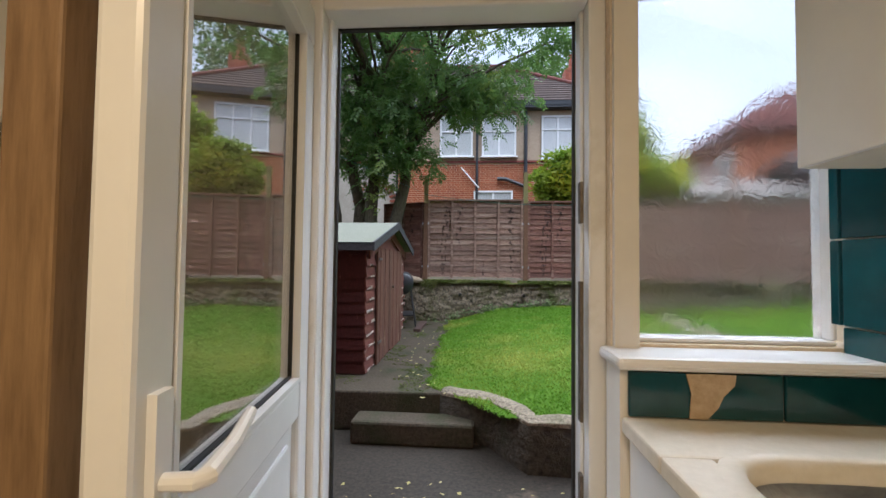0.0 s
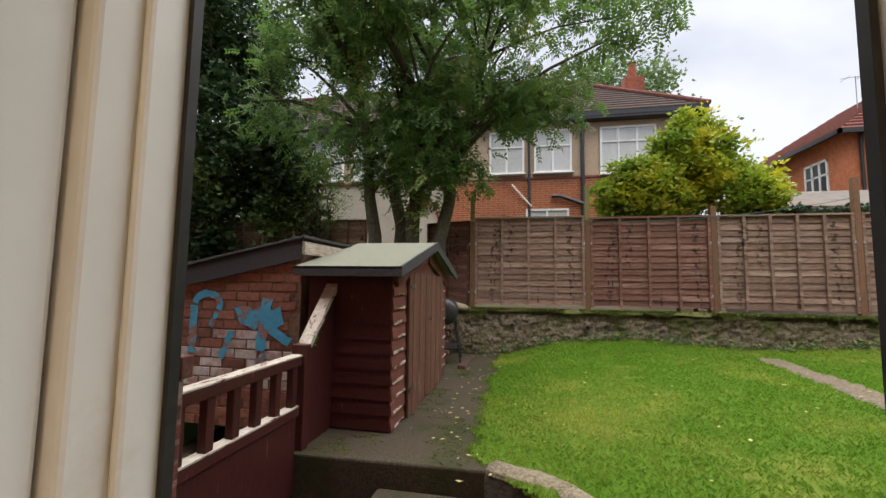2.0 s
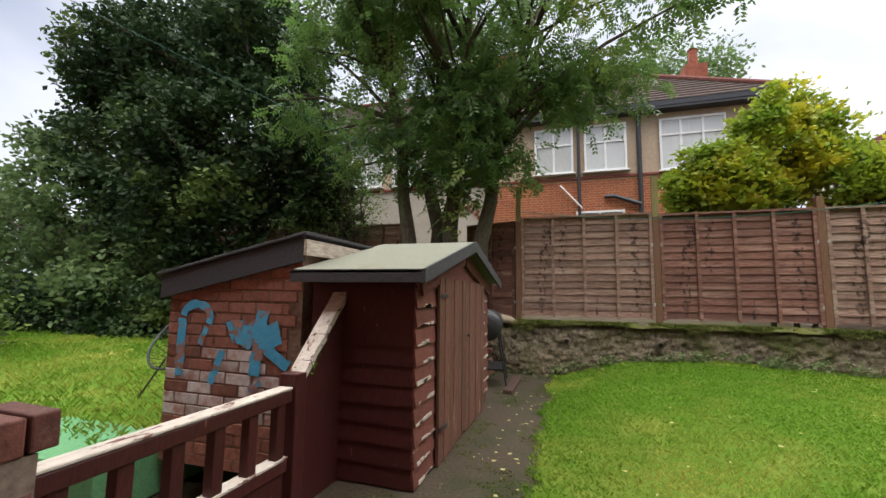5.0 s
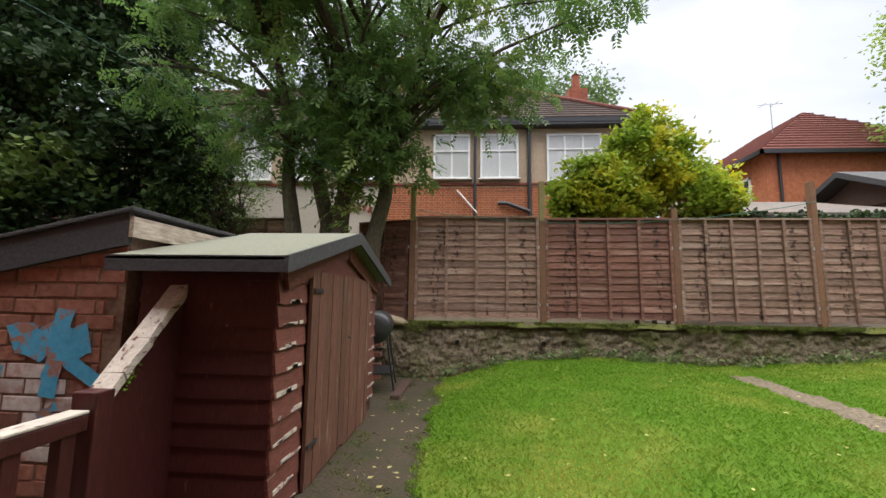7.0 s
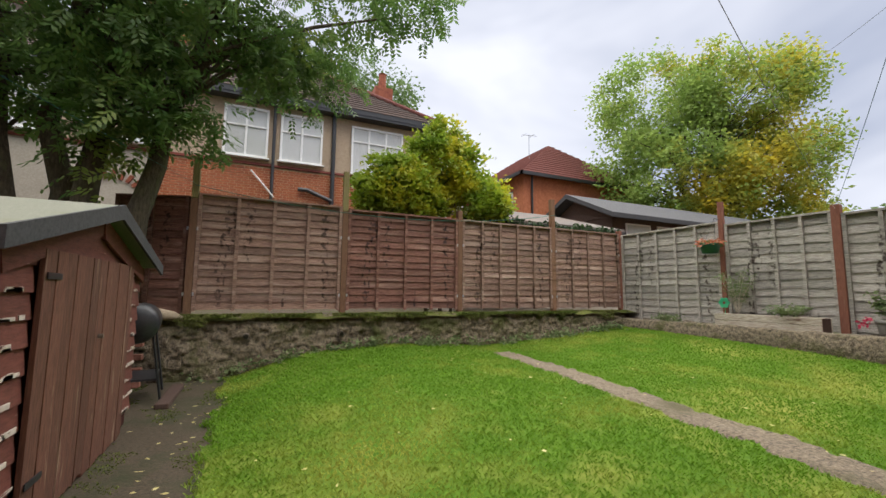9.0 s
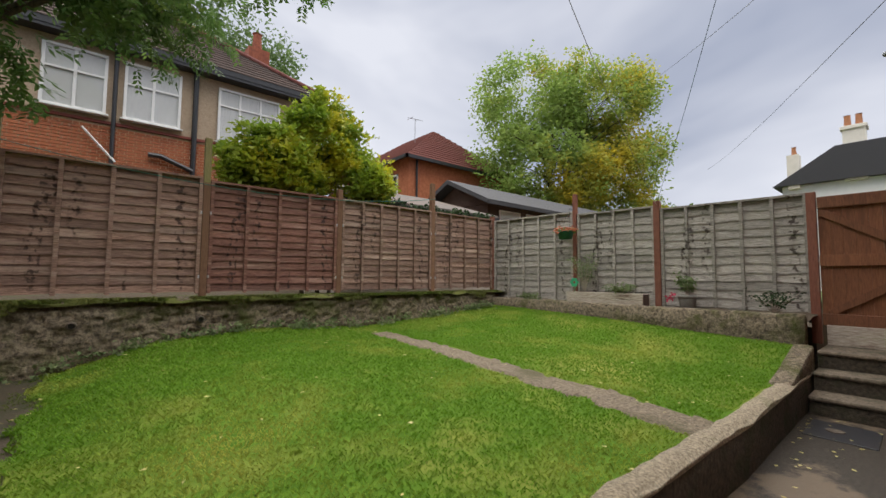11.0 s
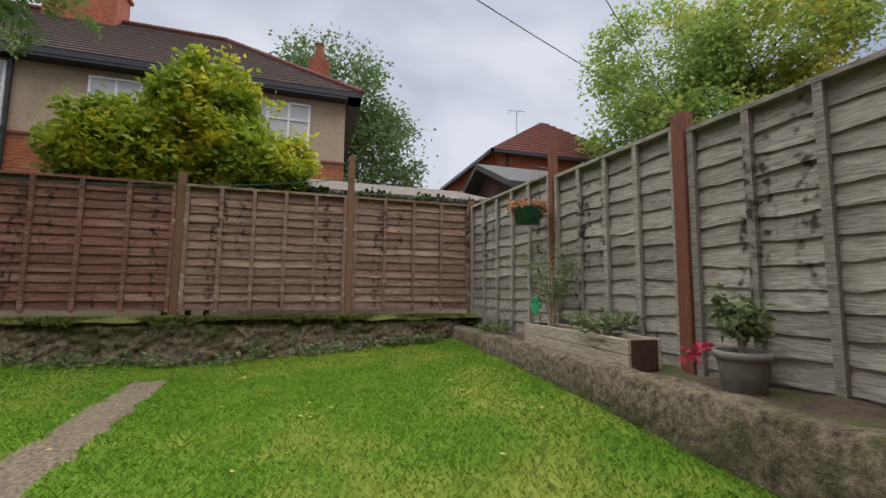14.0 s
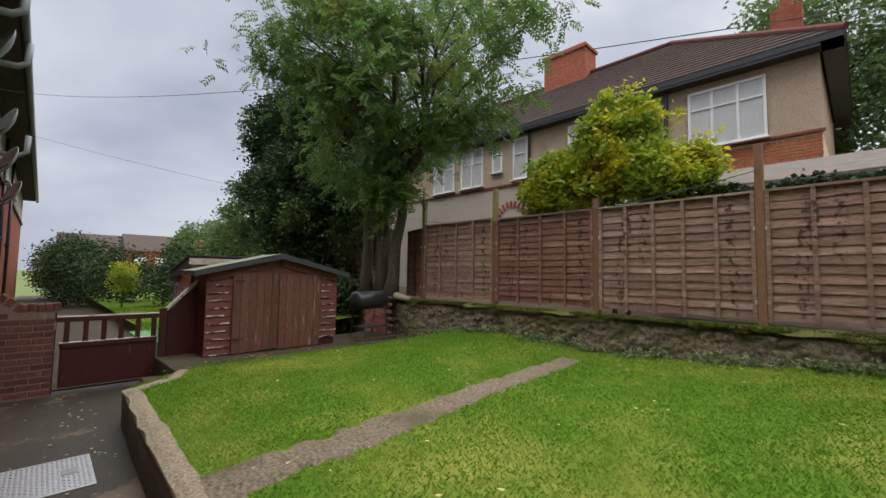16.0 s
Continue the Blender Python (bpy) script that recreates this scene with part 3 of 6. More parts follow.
structure(Shape().box((-600, -600, -0.5), (600, 600, -0.13)).make("ground", "ground"), "rough green ground reaching the horizon", "ground")
structure(Shape().box((-1.75, 1.0, -0.12), (7.6, 3.7, 0)).make("patio", "wet"), "damp dark stained concrete patio", "pavement")
structure(Shape().box((-30, 1.33, -0.12), (-1.76, 4.4, 0.02)).make("neighbour_patio", "concrete"), "worn concrete patio beyond the gate", "pavement")
structure(sheet("lawn_soil", -0.75, 6.72, 3.0, 8.4, 150, 108, lambda x, y: lawn_z(x, y) - 0.004, "turf",
                lambda x, y: (on_lawn(x - 0.05, y) or x > 2.8) and y > 3.06), "bright green uneven garden lawn", "lawn")
structure(sheet("neighbour_lawn", -30, -3.2, 4.0, 12, 40, 12, lambda x, y: 0.36 + 0.05 * (y - 4), "grass"), "green lawn of the neighbouring garden", "lawn")
structure(Shape().box((-30, 8.4, -0.1), (40, 60, 1.08)).make("back_ground", "soil"), "raised dark soil behind the retaining wall", "ground")

# kerb wall of the lawn, bent at its end towards the steps
kerb = [(-0.27, 3.62), (0.14, 3.42), (0.40, 3.0), (1.6, 2.96), (3.05, 2.93), (3.62, 2.9), (5.0, 2.9), (6.55, 2.9)]


def band(name, line, z0, z1, thick, material, lump=0.012, step=0.12):
    """A low rough wall along a line: outer face on the line, thickness to its left."""
    s, pts = Shape(), []
    for (ax, ay), (bx, by) in zip(line, line[1:]):
        n = max(1, int(math.hypot(bx - ax, by - ay) / step))
        pts += [(ax + (bx - ax) * k / n, ay + (by - ay) * k / n) for k in range(n)]
    pts.append(line[-1])
    prof = [(0, z0), (0.0, z0 + (z1 - z0) * 0.35), (0.0, z0 + (z1 - z0) * 0.7), (0.01, z1 - 0.02), (0.035, z1), (thick * 0.5, z1 + 0.006), (thick - 0.02, z1), (thick, z1 - 0.03), (thick, z0)]
    for i, (x, y) in enumerate(pts):
        a, b = pts[max(i - 1, 0)], pts[min(i + 1, len(pts) - 1)]
        d = Vector((b[0] - a[0], b[1] - a[1], 0)).normalized()
        nrm = Vector((-d.y, d.x, 0))
        for o, z in prof:
            q = Vector((x, y, z)) + nrm * o
            if z > z0:
                q += Vector((noise.noise(q * 4), noise.noise(q * 4 + Vector((9, 0, 0))), 0.7 * noise.noise(q * 5 + Vector((0, 9, 0))))) * lump * 2
            s.v.append(tuple(q))
    n = len(prof)
    s.f += [(i * n + k, (i + 1) * n + k, (i + 1) * n + k + 1, i * n + k + 1) for i in range(len(pts) - 1) for k in range(n - 1)]
    s.f += [tuple(range(n)), tuple((len(pts) - 1) * n + k for k in range(n - 1, -1, -1))]
    return s.make(name, material, smooth=True)


# Kerb sides are coloured darker than the aggregate top laid over them.
structure(band("lawn_kerb", kerb, -0.05, 0.365, 0.16, "kerb_dark"), "dark concrete kerb wall beside the lawn", "kerb")
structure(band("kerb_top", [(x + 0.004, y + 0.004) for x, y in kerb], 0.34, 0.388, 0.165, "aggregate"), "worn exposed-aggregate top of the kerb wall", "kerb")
structure(Shape().prism([(-1.75, 3.62, 0), (-0.2, 3.66, 0), (0.2, 3.5, 0), (0.47, 3.12, 0), (1.0, 3.12, 0), (0.2, 4.6, 0), (0.2, 8.2, 0), (-2.2, 8.2, 0), (-1.75, 4.2, 0)], (0, 0, 0.348)).make("side_path", "concrete", bevel=0.015), "mossy dark concrete path beside the shed", "path")
structure(Shape().box((-1.0, 3.36, 0), (0.02, 3.62, 0.19)).make("patio_step", "concrete", bevel=0.02), "dark worn concrete step up from the patio", "step")
structure(Shape().prism([(5.25, 2.915, 0.2), (6.64, 2.915, 0.2), (6.64, 2.915, 0.655), (6.1, 2.915, 0.545), (5.7, 2.915, 0.455), (5.25, 2.915, 0.385)], (0, 0.2, 0)).make("lawn_bank", "rough_wall", bevel=0.03), "rough mossy end of the raised lawn by the steps", "kerb")
strip, cuts = Shape(), 80
for k in range(cuts + 1):
    y = 2.95 + 4.75 * k / cuts
    for j in range(17):
        x = 2.9 + 0.84 * j / 16
        lip = 0.06 if k == 0 else 0.012 if k == 1 else 0.0
        sunk = 0.03 if on_lawn(x, max(y, 3.2)) else 0.0
        strip.v.append((x, y, lawn_z(x, max(y, 3.05)) + 0.014 + 0.014 * noise.noise(Vector((x * 6, y * 5, 1))) - lip - sunk))
strip.f += [(k * 17 + j, k * 17 + j + 1, k * 17 + j + 18, k * 17 + j + 17) for k in range(cuts) for j in range(16)]
strip.box((2.99, 2.952, 0.05), (3.65, 3.2, 0.315))
structure(strip.make("lawn_path", "strip", smooth=True), "narrow exposed-aggregate concrete strip across the lawn", "path")

# retaining wall at the back and the low wall at the side
rw = sheet("retaining_wall", -2.6, 6.75, 0.3, 1.14, 260, 34, lambda x, z: z, "rough_wall")
for v in rw.data.vertices:
    x, z = v.co.x, v.co.y
    lump = 0.05 * noise.noise(Vector((x * 1.6, z * 1.6, 1))) + 0.04 * noise.noise(Vector((x * 8, z * 8, 4))) + 0.05 * noise.noise(Vector((x * 19, z * 19, 7)))
    v.co = (x, 8.12 + 0.14 * (z - 0.3) + lump + max(0, z - 1.05) * 1.2, z + 0.02 * noise.noise(Vector((x * 3, 0, 5))))
structure(rw, "crumbling rough concrete retaining wall topped with moss", "wall")
structure(sheet("wall_top_earth", -4.5, 7.2, 8.18, 8.75, 110, 8, lambda x, y: 1.10 + 0.04 * noise.noise(Vector((x * 3, y * 3, 2))) + 0.05 * math.exp(-((y - 8.4) / 0.12) ** 2), "moss"), "mossy earth on top of the retaining wall", "ground")
structure(band("side_wall", [(6.62, 8.3), (6.64, 5.6), (6.66, 3.0)], 0.2, 1.0, 0.2, "rough_wall", 0.022), "low crumbling concrete wall under the side fence", "wall")
structure(sheet("side_bed", 6.7, 7.5, 2.95, 8.4, 10, 60, lambda x, y: 0.955 + 0.05 * noise.noise(Vector((x * 4, y * 4, 3))) + 0.04 * (x - 6.7), "soil"), "bare mossy earth along the side fence", "ground")
structure(Shape().box((7.45, 3.0, 0), (12, 8.6, 0.8)).make("side_ground", "soil"), "raised soil beyond the side fence", "ground")
# Risers share the kerb's dark colour; treads get a paler one.
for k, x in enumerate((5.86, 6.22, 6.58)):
    st_ = thing("garden_step", "concrete step with a dark riser and pale top", "step", (x, 1.34, 0), kind="structure")
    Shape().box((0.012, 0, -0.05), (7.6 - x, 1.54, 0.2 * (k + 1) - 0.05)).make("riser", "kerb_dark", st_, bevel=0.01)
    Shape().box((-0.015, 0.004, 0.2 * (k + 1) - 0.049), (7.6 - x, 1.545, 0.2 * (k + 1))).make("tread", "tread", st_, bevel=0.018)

# ---- the house that the walk starts from ----
WY = 1.32
holes = [(-0.53, 0.38, -1, 2.34), (0.455, 1.06, 1.285, 2.34), (1.75, 2.68, 1.27, 2.75), (3.66, 5.26, 1.2, 2.72), (7.3, 8.3, 1.2, 2.72)]
courses = brick_rows(-0.55, 12.0, 0.02, 4.02, holes)
core = Shape()
xs = sorted({-26.0, -0.55, 26.0} | {h[k] for h in holes for k in (0, 1)})
for a, b in zip(xs, xs[1:]):
    inside = [h for h in holes if h[0] <= a and h[1] >= b]
    lo = 0
    for h in inside:
        if h[2] > 0:
            core.box((a, 1.17, -0.1), (b, WY, h[2]))
        core.box((a, 1.17, h[3]), (b, WY, 5.5))
    if not inside:
        core.box((a, 1.17, -0.1), (b, WY, 5.5))
structure(core.make("wall_house", "mortar"), "red brick rear wall of the terraced house", "wall")
structure(Shape().box((-26, 1.325, 4.12), (26, 1.345, 5.5)).make("upper_wall", "render_pale"), "pale rendered upper storey of the terrace", "wall")
structure(Shape().box((-26, 1.325, -0.1), (-0.56, 1.336, 4.1)).make("lower_wall_left", "brick"), "red brick lower wall of the neighbouring houses", "wall")
structure(Shape().box((12.02, 1.325, -0.1), (26, 1.336, 4.1)).make("lower_wall_right", "brick"), "red brick lower wall of the next houses", "wall")
structure(Shape().box((-26, 1.33, 4.03), (26, 1.40, 4.13)).make("band_course", "dark_timber"), "dark projecting string course", "trim")
roof = Shape().prism([(-26, 1.85, 5.42), (-26, 1.85, 5.5), (-26, -4, 8.6), (-26, -8, 5.5), (-26, -8, 5.4)], (52, 0, 0))
structure(roof.make("house_roof", "slate"), "dark tiled roof of the terrace", "roof")
structure(Shape().tube([(-26, 1.9, 5.4), (26, 1.9, 5.4)], 0.06, 8).make("gutter", "iron", smooth=True), "black plastic gutter under the eaves", "gutter")
structure(Shape().box((-26, -8, -0.1), (-1.5, 1.0, 0.0)).make("house_base", "concrete"), "concrete base under the terrace", "floor")

# kitchen shell
structure(Shape().box((-1.35, -2.6, -0.1), (1.6, 1.17, 0.0)).make("floor", "worktop"), "pale kitchen floor", "floor")
structure(Shape().box((-1.5, -2.75, 2.58), (1.75, 1.17, 2.7)).make("ceiling", "white_wall"), "plain cream kitchen ceiling", "ceiling")
structure(Shape().box((-1.5, -2.75, 0.0), (-1.35, 1.17, 2.58)).make("wall_west", "white_wall"), "cream painted kitchen wall", "wall")
structure(Shape().box((0.985, -2.75, 0.0), (1.12, 1.17, 2.58)).make("wall_east", "white_wall"), "cream painted kitchen wall", "wall")
structure(Shape().box((-1.35, -2.75, 0.0), (0.985, -2.6, 2.58)).make("wall_south", "white_wall"), "cream painted kitchen wall", "wall")
lining = Shape().box((-1.35, 1.15, 0.0), (-0.535, 1.168, 2.58)).box((0.385, 1.15, 1.25), (0.45, 1.168, 2.58)).box((-0.535, 1.15, 2.345), (0.985, 1.168, 2.58))
structure(lining.make("wall_north", "white_wall"), "cream plaster round the back door", "wall")
structure(Shape().box((0.368, 1.065, 0.0), (0.985, 1.168, 1.24)).make("boxing", "white_wall"), "cream boxing under the window", "wall")

# back door: frame, threshold and the open leaf
fr = thing("door_frame", "white plastic door frame with dark rubber seals", "door frame", (0, 0, 0), kind="structure")
Shape().box((-0.53, 1.2, 0.1), (-0.465, 1.33, 2.34)).box((-0.465, 1.25, 0.1), (-0.452, 1.31, 2.28)).make("jamb", "upvc", fr, bevel=0.006)
Shape().box((0.33, 1.2, 0.1), (0.38, 1.33, 2.34)).box((0.318, 1.25, 0.1), (0.33, 1.31, 2.28)).make("jamb", "upvc", fr, bevel=0.006)
Shape().box((-0.465, 1.2, 2.27), (0.33, 1.33, 2.34)).make("head", "upvc", fr, bevel=0.006)
Shape().box((-0.465, 1.18, 0.02), (0.33, 1.36, 0.13)).make("threshold", "upvc", fr, bevel=0.006)
Shape().box((-0.4505, 1.302, 0.13), (-0.443, 1.318, 2.27)).box((0.309, 1.302, 0.13), (0.3165, 1.318, 2.27)).box((-0.45, 1.302, 2.262), (0.316, 1.318, 2.269)).make("seal", "rubber", fr)
Shape().box((0.3085, 1.21, 1.05), (0.3175, 1.235, 1.45)).box((0.3085, 1.21, 1.62), (0.3175, 1.235, 1.74)).box((0.3085, 1.21, 0.7), (0.3175, 1.235, 0.9)).make("strike_plate", "rust", fr)

leaf = thing("open_back_door", "white plastic half-glazed back door standing open", "door", (-0.54, 1.19, 0.02), turn=-90 + 8.0)
W, Hh, T = 0.77, 2.24, 0.055
Shape().box((0, 0, 0), (W, T, 0.12)).box((0, 0, Hh - 0.11), (W, T, Hh)).box((0, 0, 0.12), (0.085, T, Hh - 0.11)).box((W - 0.085, 0, 0.12), (W, T, Hh - 0.11)).box((0.085, 0, 1.05), (W - 0.085, T, 1.15)).make("leaf_frame", "upvc", leaf, bevel=0.008)
Shape().box((0.085, 0.018, 0.12), (W - 0.085, 0.037, 1.05)).box((0.13, 0.012, 0.17), (W - 0.13, 0.043, 1.0)).make("lower_panel", "upvc", leaf, bevel=0.008)
pane = Shape().box((0.08, 0.024, 1.145), (W - 0.08, 0.031, Hh - 0.105)).make("pane", "glass_door", leaf)
pane.visible_shadow = False
g = Shape()
for z in (1.15, Hh - 0.122):
    g.box((0.085, -0.002, z), (W - 0.085, T + 0.002, z + 0.012))
for x in (0.085, W - 0.097):
    g.box((x, -0.002, 1.15), (x + 0.012, T + 0.002, Hh - 0.11))
g.make("glazing_bead", "upvc", leaf)
Shape().box((0.1, 0.02, 1.162), (W - 0.097, 0.036, 1.168)).box((W - 0.104, 0.02, 1.168), (W - 0.098, 0.036, Hh - 0.125)).box((0.098, 0.02, 1.168), (0.104, 0.036, Hh - 0.125)).make("glazing_seal", "rubber", leaf)
for f in (1,):
    h = Shape().box((W - 0.062, T, 1.06), (W - 0.028, T + 0.012, 1.32))
    h.tube([(W - 0.045, T, 1.21), (W - 0.045, T + 0.05, 1.21), (W - 0.055, T + 0.06, 1.212), (W - 0.12, T + 0.062, 1.222), (W - 0.2, T + 0.055, 1.24)], [0.011, 0.012, 0.0135, 0.012, 0.009], 10)
    h.make("handle", "upvc", leaf, bevel=0.003)

# kitchen window over the worktop
window("window_kitchen", "white window of wavy obscure glass above the worktop", 0.455, 0.985, 1.285, 2.34, 1.26, [], glass="glass_obscure", facing=-1, sill=False, bar=0.014)
structure(Shape().box((0.352, 1.03, 1.242), (0.984, 1.19, 1.276)).make("window_board", "upvc", bevel=0.012), "white moulded window board", "sill")
unit = thing("kitchen_worktop", "cream worktop with inset steel sink and white base unit", "worktop", (0.37, -0.87, 0.205))
Shape().box((0, 0, 0.88), (0.614, 1.26, 0.92)).box((0, 1.26, 0.88), (0.10, 1.72, 0.92)).box((0, 1.72, 0.88), (0.614, 1.93, 0.92)).box((0.56, 1.26, 0.88), (0.614, 1.72, 0.92)).make("top", "worktop", unit, bevel=0.006)
Shape().box((0.02, 0, -0.205), (0.05, 1.93, 0.879)).make("cabinet_front", "upvc", unit)
bowl, rim = Shape(), Shape()
rim.poly([(0.33 + r_ * math.copysign(abs(math.cos(q * math.pi / 16)) ** 0.5, math.cos(q * math.pi / 16)), 1.49 + r_ * math.copysign(abs(math.sin(q * math.pi / 16)) ** 0.5, math.sin(q * math.pi / 16)), z_) for r_, z_ in ((0.265, 0.9205), (0.228, 0.923), (0.222, 0.88)) for q in range(32)], [(i * 32 + q, i * 32 + (q + 1) % 32, (i + 1) * 32 + (q + 1) % 32, (i + 1) * 32 + q) for i in range(2) for q in range(32)]).make("sink_rim", "worktop", unit, smooth=True)
for r_, z_ in ((0.221, 0.885), (0.218, 0.87), (0.215, 0.85), (0.212, 0.82), (0.195, 0.77), (0.15, 0.75), (0.03, 0.745)):
    for k in range(32):
        a_ = 2 * math.pi * k / 32
        cx, cy = math.cos(a_), math.sin(a_)
        bowl.v.append((0.33 + r_ * math.copysign(abs(cx) ** 0.5, cx), 1.49 + r_ * math.copysign(abs(cy) ** 0.5, cy), z_))
bowl.f += [(i * 32 + k, i * 32 + (k + 1) % 32, (i + 1) * 32 + (k + 1) % 32, (i + 1) * 32 + k) for i in range(6) for k in range(32)]
bowl.make("sink_bowl", "steel", unit, smooth=True)
for x0, x1 in ((0.385, 0.745), (0.75, 0.98)):
    t = Shape().box((0.0, 0, 0), (x1 - x0, 0.012, 0.11)).make("wall_tile", "tile", bevel=0.003)
    t.matrix_world = pose(x0, 1.05, 1.128)
    tagged(t, "glossy dark teal ceramic splashback tile", "tile", "splashback tiles")
chip = Shape().prism([(x_, 1.048, z_) for x_, z_ in ((0.525, 1.13), (0.566, 1.13), (0.592, 1.158), (0.604, 1.185), (0.63, 1.212), (0.634, 1.237), (0.56, 1.238), (0.518, 1.237), (0.53, 1.19))], (0, -0.004, 0)).make("bare_plaster_patch", "plaster")
tagged(chip, "bare sandy plaster patch where a tile broke away", "plaster patch")
for z0, hgt in ((1.13, 0.212), (1.346, 0.226), (1.576, 0.226)):
    for i in range(3):
        t = Shape().box((0, 0, 0), (0.012, 0.265, hgt)).make("wall_tile", "tile", bevel=0.003)
        t.matrix_world = pose(0.972, 1.165 - 0.27 * (i + 1), z0)
        tagged(t, "glossy dark teal ceramic splashback tile", "tile", "splashback tiles")
t = Shape().box((0, 0, 0), (0.012, 0.062, 0.226)).make("wall_tile", "tile", bevel=0.003)
t.matrix_world = pose(0.972, 1.168, 1.346)
tagged(t, "glossy dark teal ceramic splashback tile", "tile", "splashback tiles")
t = Shape().box((0, 0, 0), (0.012, 0.062, 0.226)).make("wall_tile", "tile", bevel=0.003)
t.matrix_world = pose(0.972, 1.168, 1.576)
tagged(t, "glossy dark teal ceramic splashback tile", "tile", "splashback tiles")
cab = thing("wall_cupboard", "plain white kitchen wall cupboard", "cupboard", (0.80, 0.0, 1.737))
Shape().box((0, 0, 0), (0.184, 1.05, 0.7)).make("body", "white_wall", cab, bevel=0.003)
Shape().box((-0.02, 0.005, 0.0), (-0.002, 1.045, 0.7)).make("door", "upvc", cab, bevel=0.003)
oven = thing("tall_oven_unit", "cream kitchen unit with a black oven", "oven", (-1.34, 0.1, 0.12))
Shape().box((0, 0, -0.12), (0.5, 0.6, 0.75)).make("base_cupboard", "white_wall", oven, bevel=0.004)
Shape().box((0, 0, 1.62), (0.5, 0.6, 2.3)).make("top_cupboard", "white_wall", oven, bevel=0.004)
Shape().box((0.0, 0.01, 0.752), (0.46, 0.59, 1.618)).make("oven_front", "black", oven, bevel=0.006)
Shape().tube([(0.5, 0.08, 1.5), (0.5, 0.52, 1.5)], 0.012, 8).make("handle", "steel", oven)
Shape().box((0.462, 0.05, 1.1), (0.468, 0.55, 1.3)).make("oven_glass", "tile", oven)
linen = thing("inner_door_post", "brown timber door post inside the kitchen", "door post", (-0.585, 0.46, 0.0))
Shape().box((0, 0, 0), (0.078, 0.05, 2.3)).make("post", "tan_timber", linen, bevel=0.004)

# rear windows, pipes and dishes of the house
# Lounge lining stands for a net curtain plus pale sky reflected in glass.
window("window_lounge", "white plastic window with a top-hung light", 3.66, 5.26, 1.2, 2.72, 1.25, [0.27], [(0, 1, 0.62)], facing=1, depth=0.055, bar=0.065, lined=True)
window("window_dining", "white plastic window beside the drainpipe", 1.75, 2.68, 1.27, 2.75, 1.25, [0.5], [(0, 1, 0.62)], facing=1, depth=0.055, bar=0.06, lined=True)
window("window_next", "white plastic window of the next house", 7.3, 8.3, 1.2, 2.72, 1.25, [0.33, 0.66], [(0, 3, 0.62)], facing=1, depth=0.055, bar=0.06, lined=True)
for x in (-16, -12.5, -8.5, -4.5, 9.2, 12.2, 15.2, 18.5):
    window("upper_window", "white upstairs window of the terrace", x, x + 1.5, 4.2, 5.25, 1.33, [0.33, 0.66], [(0, 3, 0.65)], facing=1, depth=0.06, group="upstairs windows")
for h in (holes[2], holes[3], holes[4]):
    n = int((h[1] - h[0] + 0.2) / 0.085)
    s = Shape()
    for k in range(n):
        x = h[0] - 0.1 + k * 0.085
        s.box((x, WY - 0.004, h[3] + 0.005), (x + 0.072, WY + 0.014, h[3] + 0.225))
    structure(s.make("soldier_course", "brick"), "upright brick lintel over the window", "lintel")
    structure(Shape().box((h[0] - 0.12, WY - 0.003, h[3] + 0.003), (h[1] + 0.12, WY + 0.006, h[3] + 0.23)).make("lintel_mortar", "mortar"), "pale mortar behind the brick lintel", "lintel")


def downpipe(x, r, z1, label, collars):
    t = thing("drainpipe", label, "drainpipe", (x, WY + r + 0.05, 0))
    Shape().tube([(0, 0, 0), (0, 0, z1)], r, 16).make("pipe", "iron", t, smooth=True)
    for z in collars:
        Shape().lathe([(r, 0), (r + 0.018, 0.005), (r + 0.018, 0.03), (r + 0.012, 0.035), (r + 0.012, 0.085), (r + 0.018, 0.09), (r + 0.018, 0.12), (r, 0.125)], (0, 0, z), 16).make("collar", "iron", t, smooth=True)
        Shape().box((-r - 0.035, -r - 0.05, z + 0.03), (r + 0.035, 0, z + 0.08)).make("bracket", "iron", t, bevel=0.006)
    return t


downpipe(2.86, 0.055, 5.4, "thick black painted soil pipe on the brick wall", (0.1, 0.86, 2.7, 4.2))
downpipe(6.15, 0.035, 5.4, "thin black drainpipe beside the gate", (0.4, 1.7, 3.0))
downpipe(8.9, 0.045, 5.4, "black drainpipe on the next house", (1.0, 2.6, 3.2))
for x in (-3.2, -6.5, -10.5, -14):
    downpipe(x, 0.045, 5.3, "black drainpipe on the terrace", (0.5, 2.4, 4.0))


def dish(x, z, r, tilt):
    t = thing("satellite_dish", "grey oval satellite dish on a wall arm", "satellite dish", (x, WY, z), "satellite dishes")
    m = pose(0.12, 0.46, 0.06, 68, 0, tilt)
    rows = [(0.02, 0.0), (r * 0.5, 0.02), (r * 0.85, 0.06), (r, 0.09), (r * 0.99, 0.10), (r * 0.8, 0.068), (r * 0.4, 0.03), (0.02, 0.02)]
    s = Shape().lathe(rows, (0, 0, 0), 24)
    s.v = [tuple(m @ (Vector(v) * 1.0)) for v in s.v]
    s.make("bowl", "dish", t, smooth=True)
    Shape().tube([(0, 0.02, -0.12), (0, 0.25, -0.1), (0.02, 0.36, 0.0), (0.1, 0.44, 0.06)], 0.018, 8).make("arm", "iron", t, smooth=True)
    a = m @ Vector((0, -r * 0.9, 0.05))
    b = m @ Vector((0, -r * 0.25, 0.42))
    Shape().tube([a, b], 0.012, 6).tube([b, b + Vector((0.04, 0.05, 0.0))], 0.03, 8).make("feed", "dish", t, smooth=True)
    return t


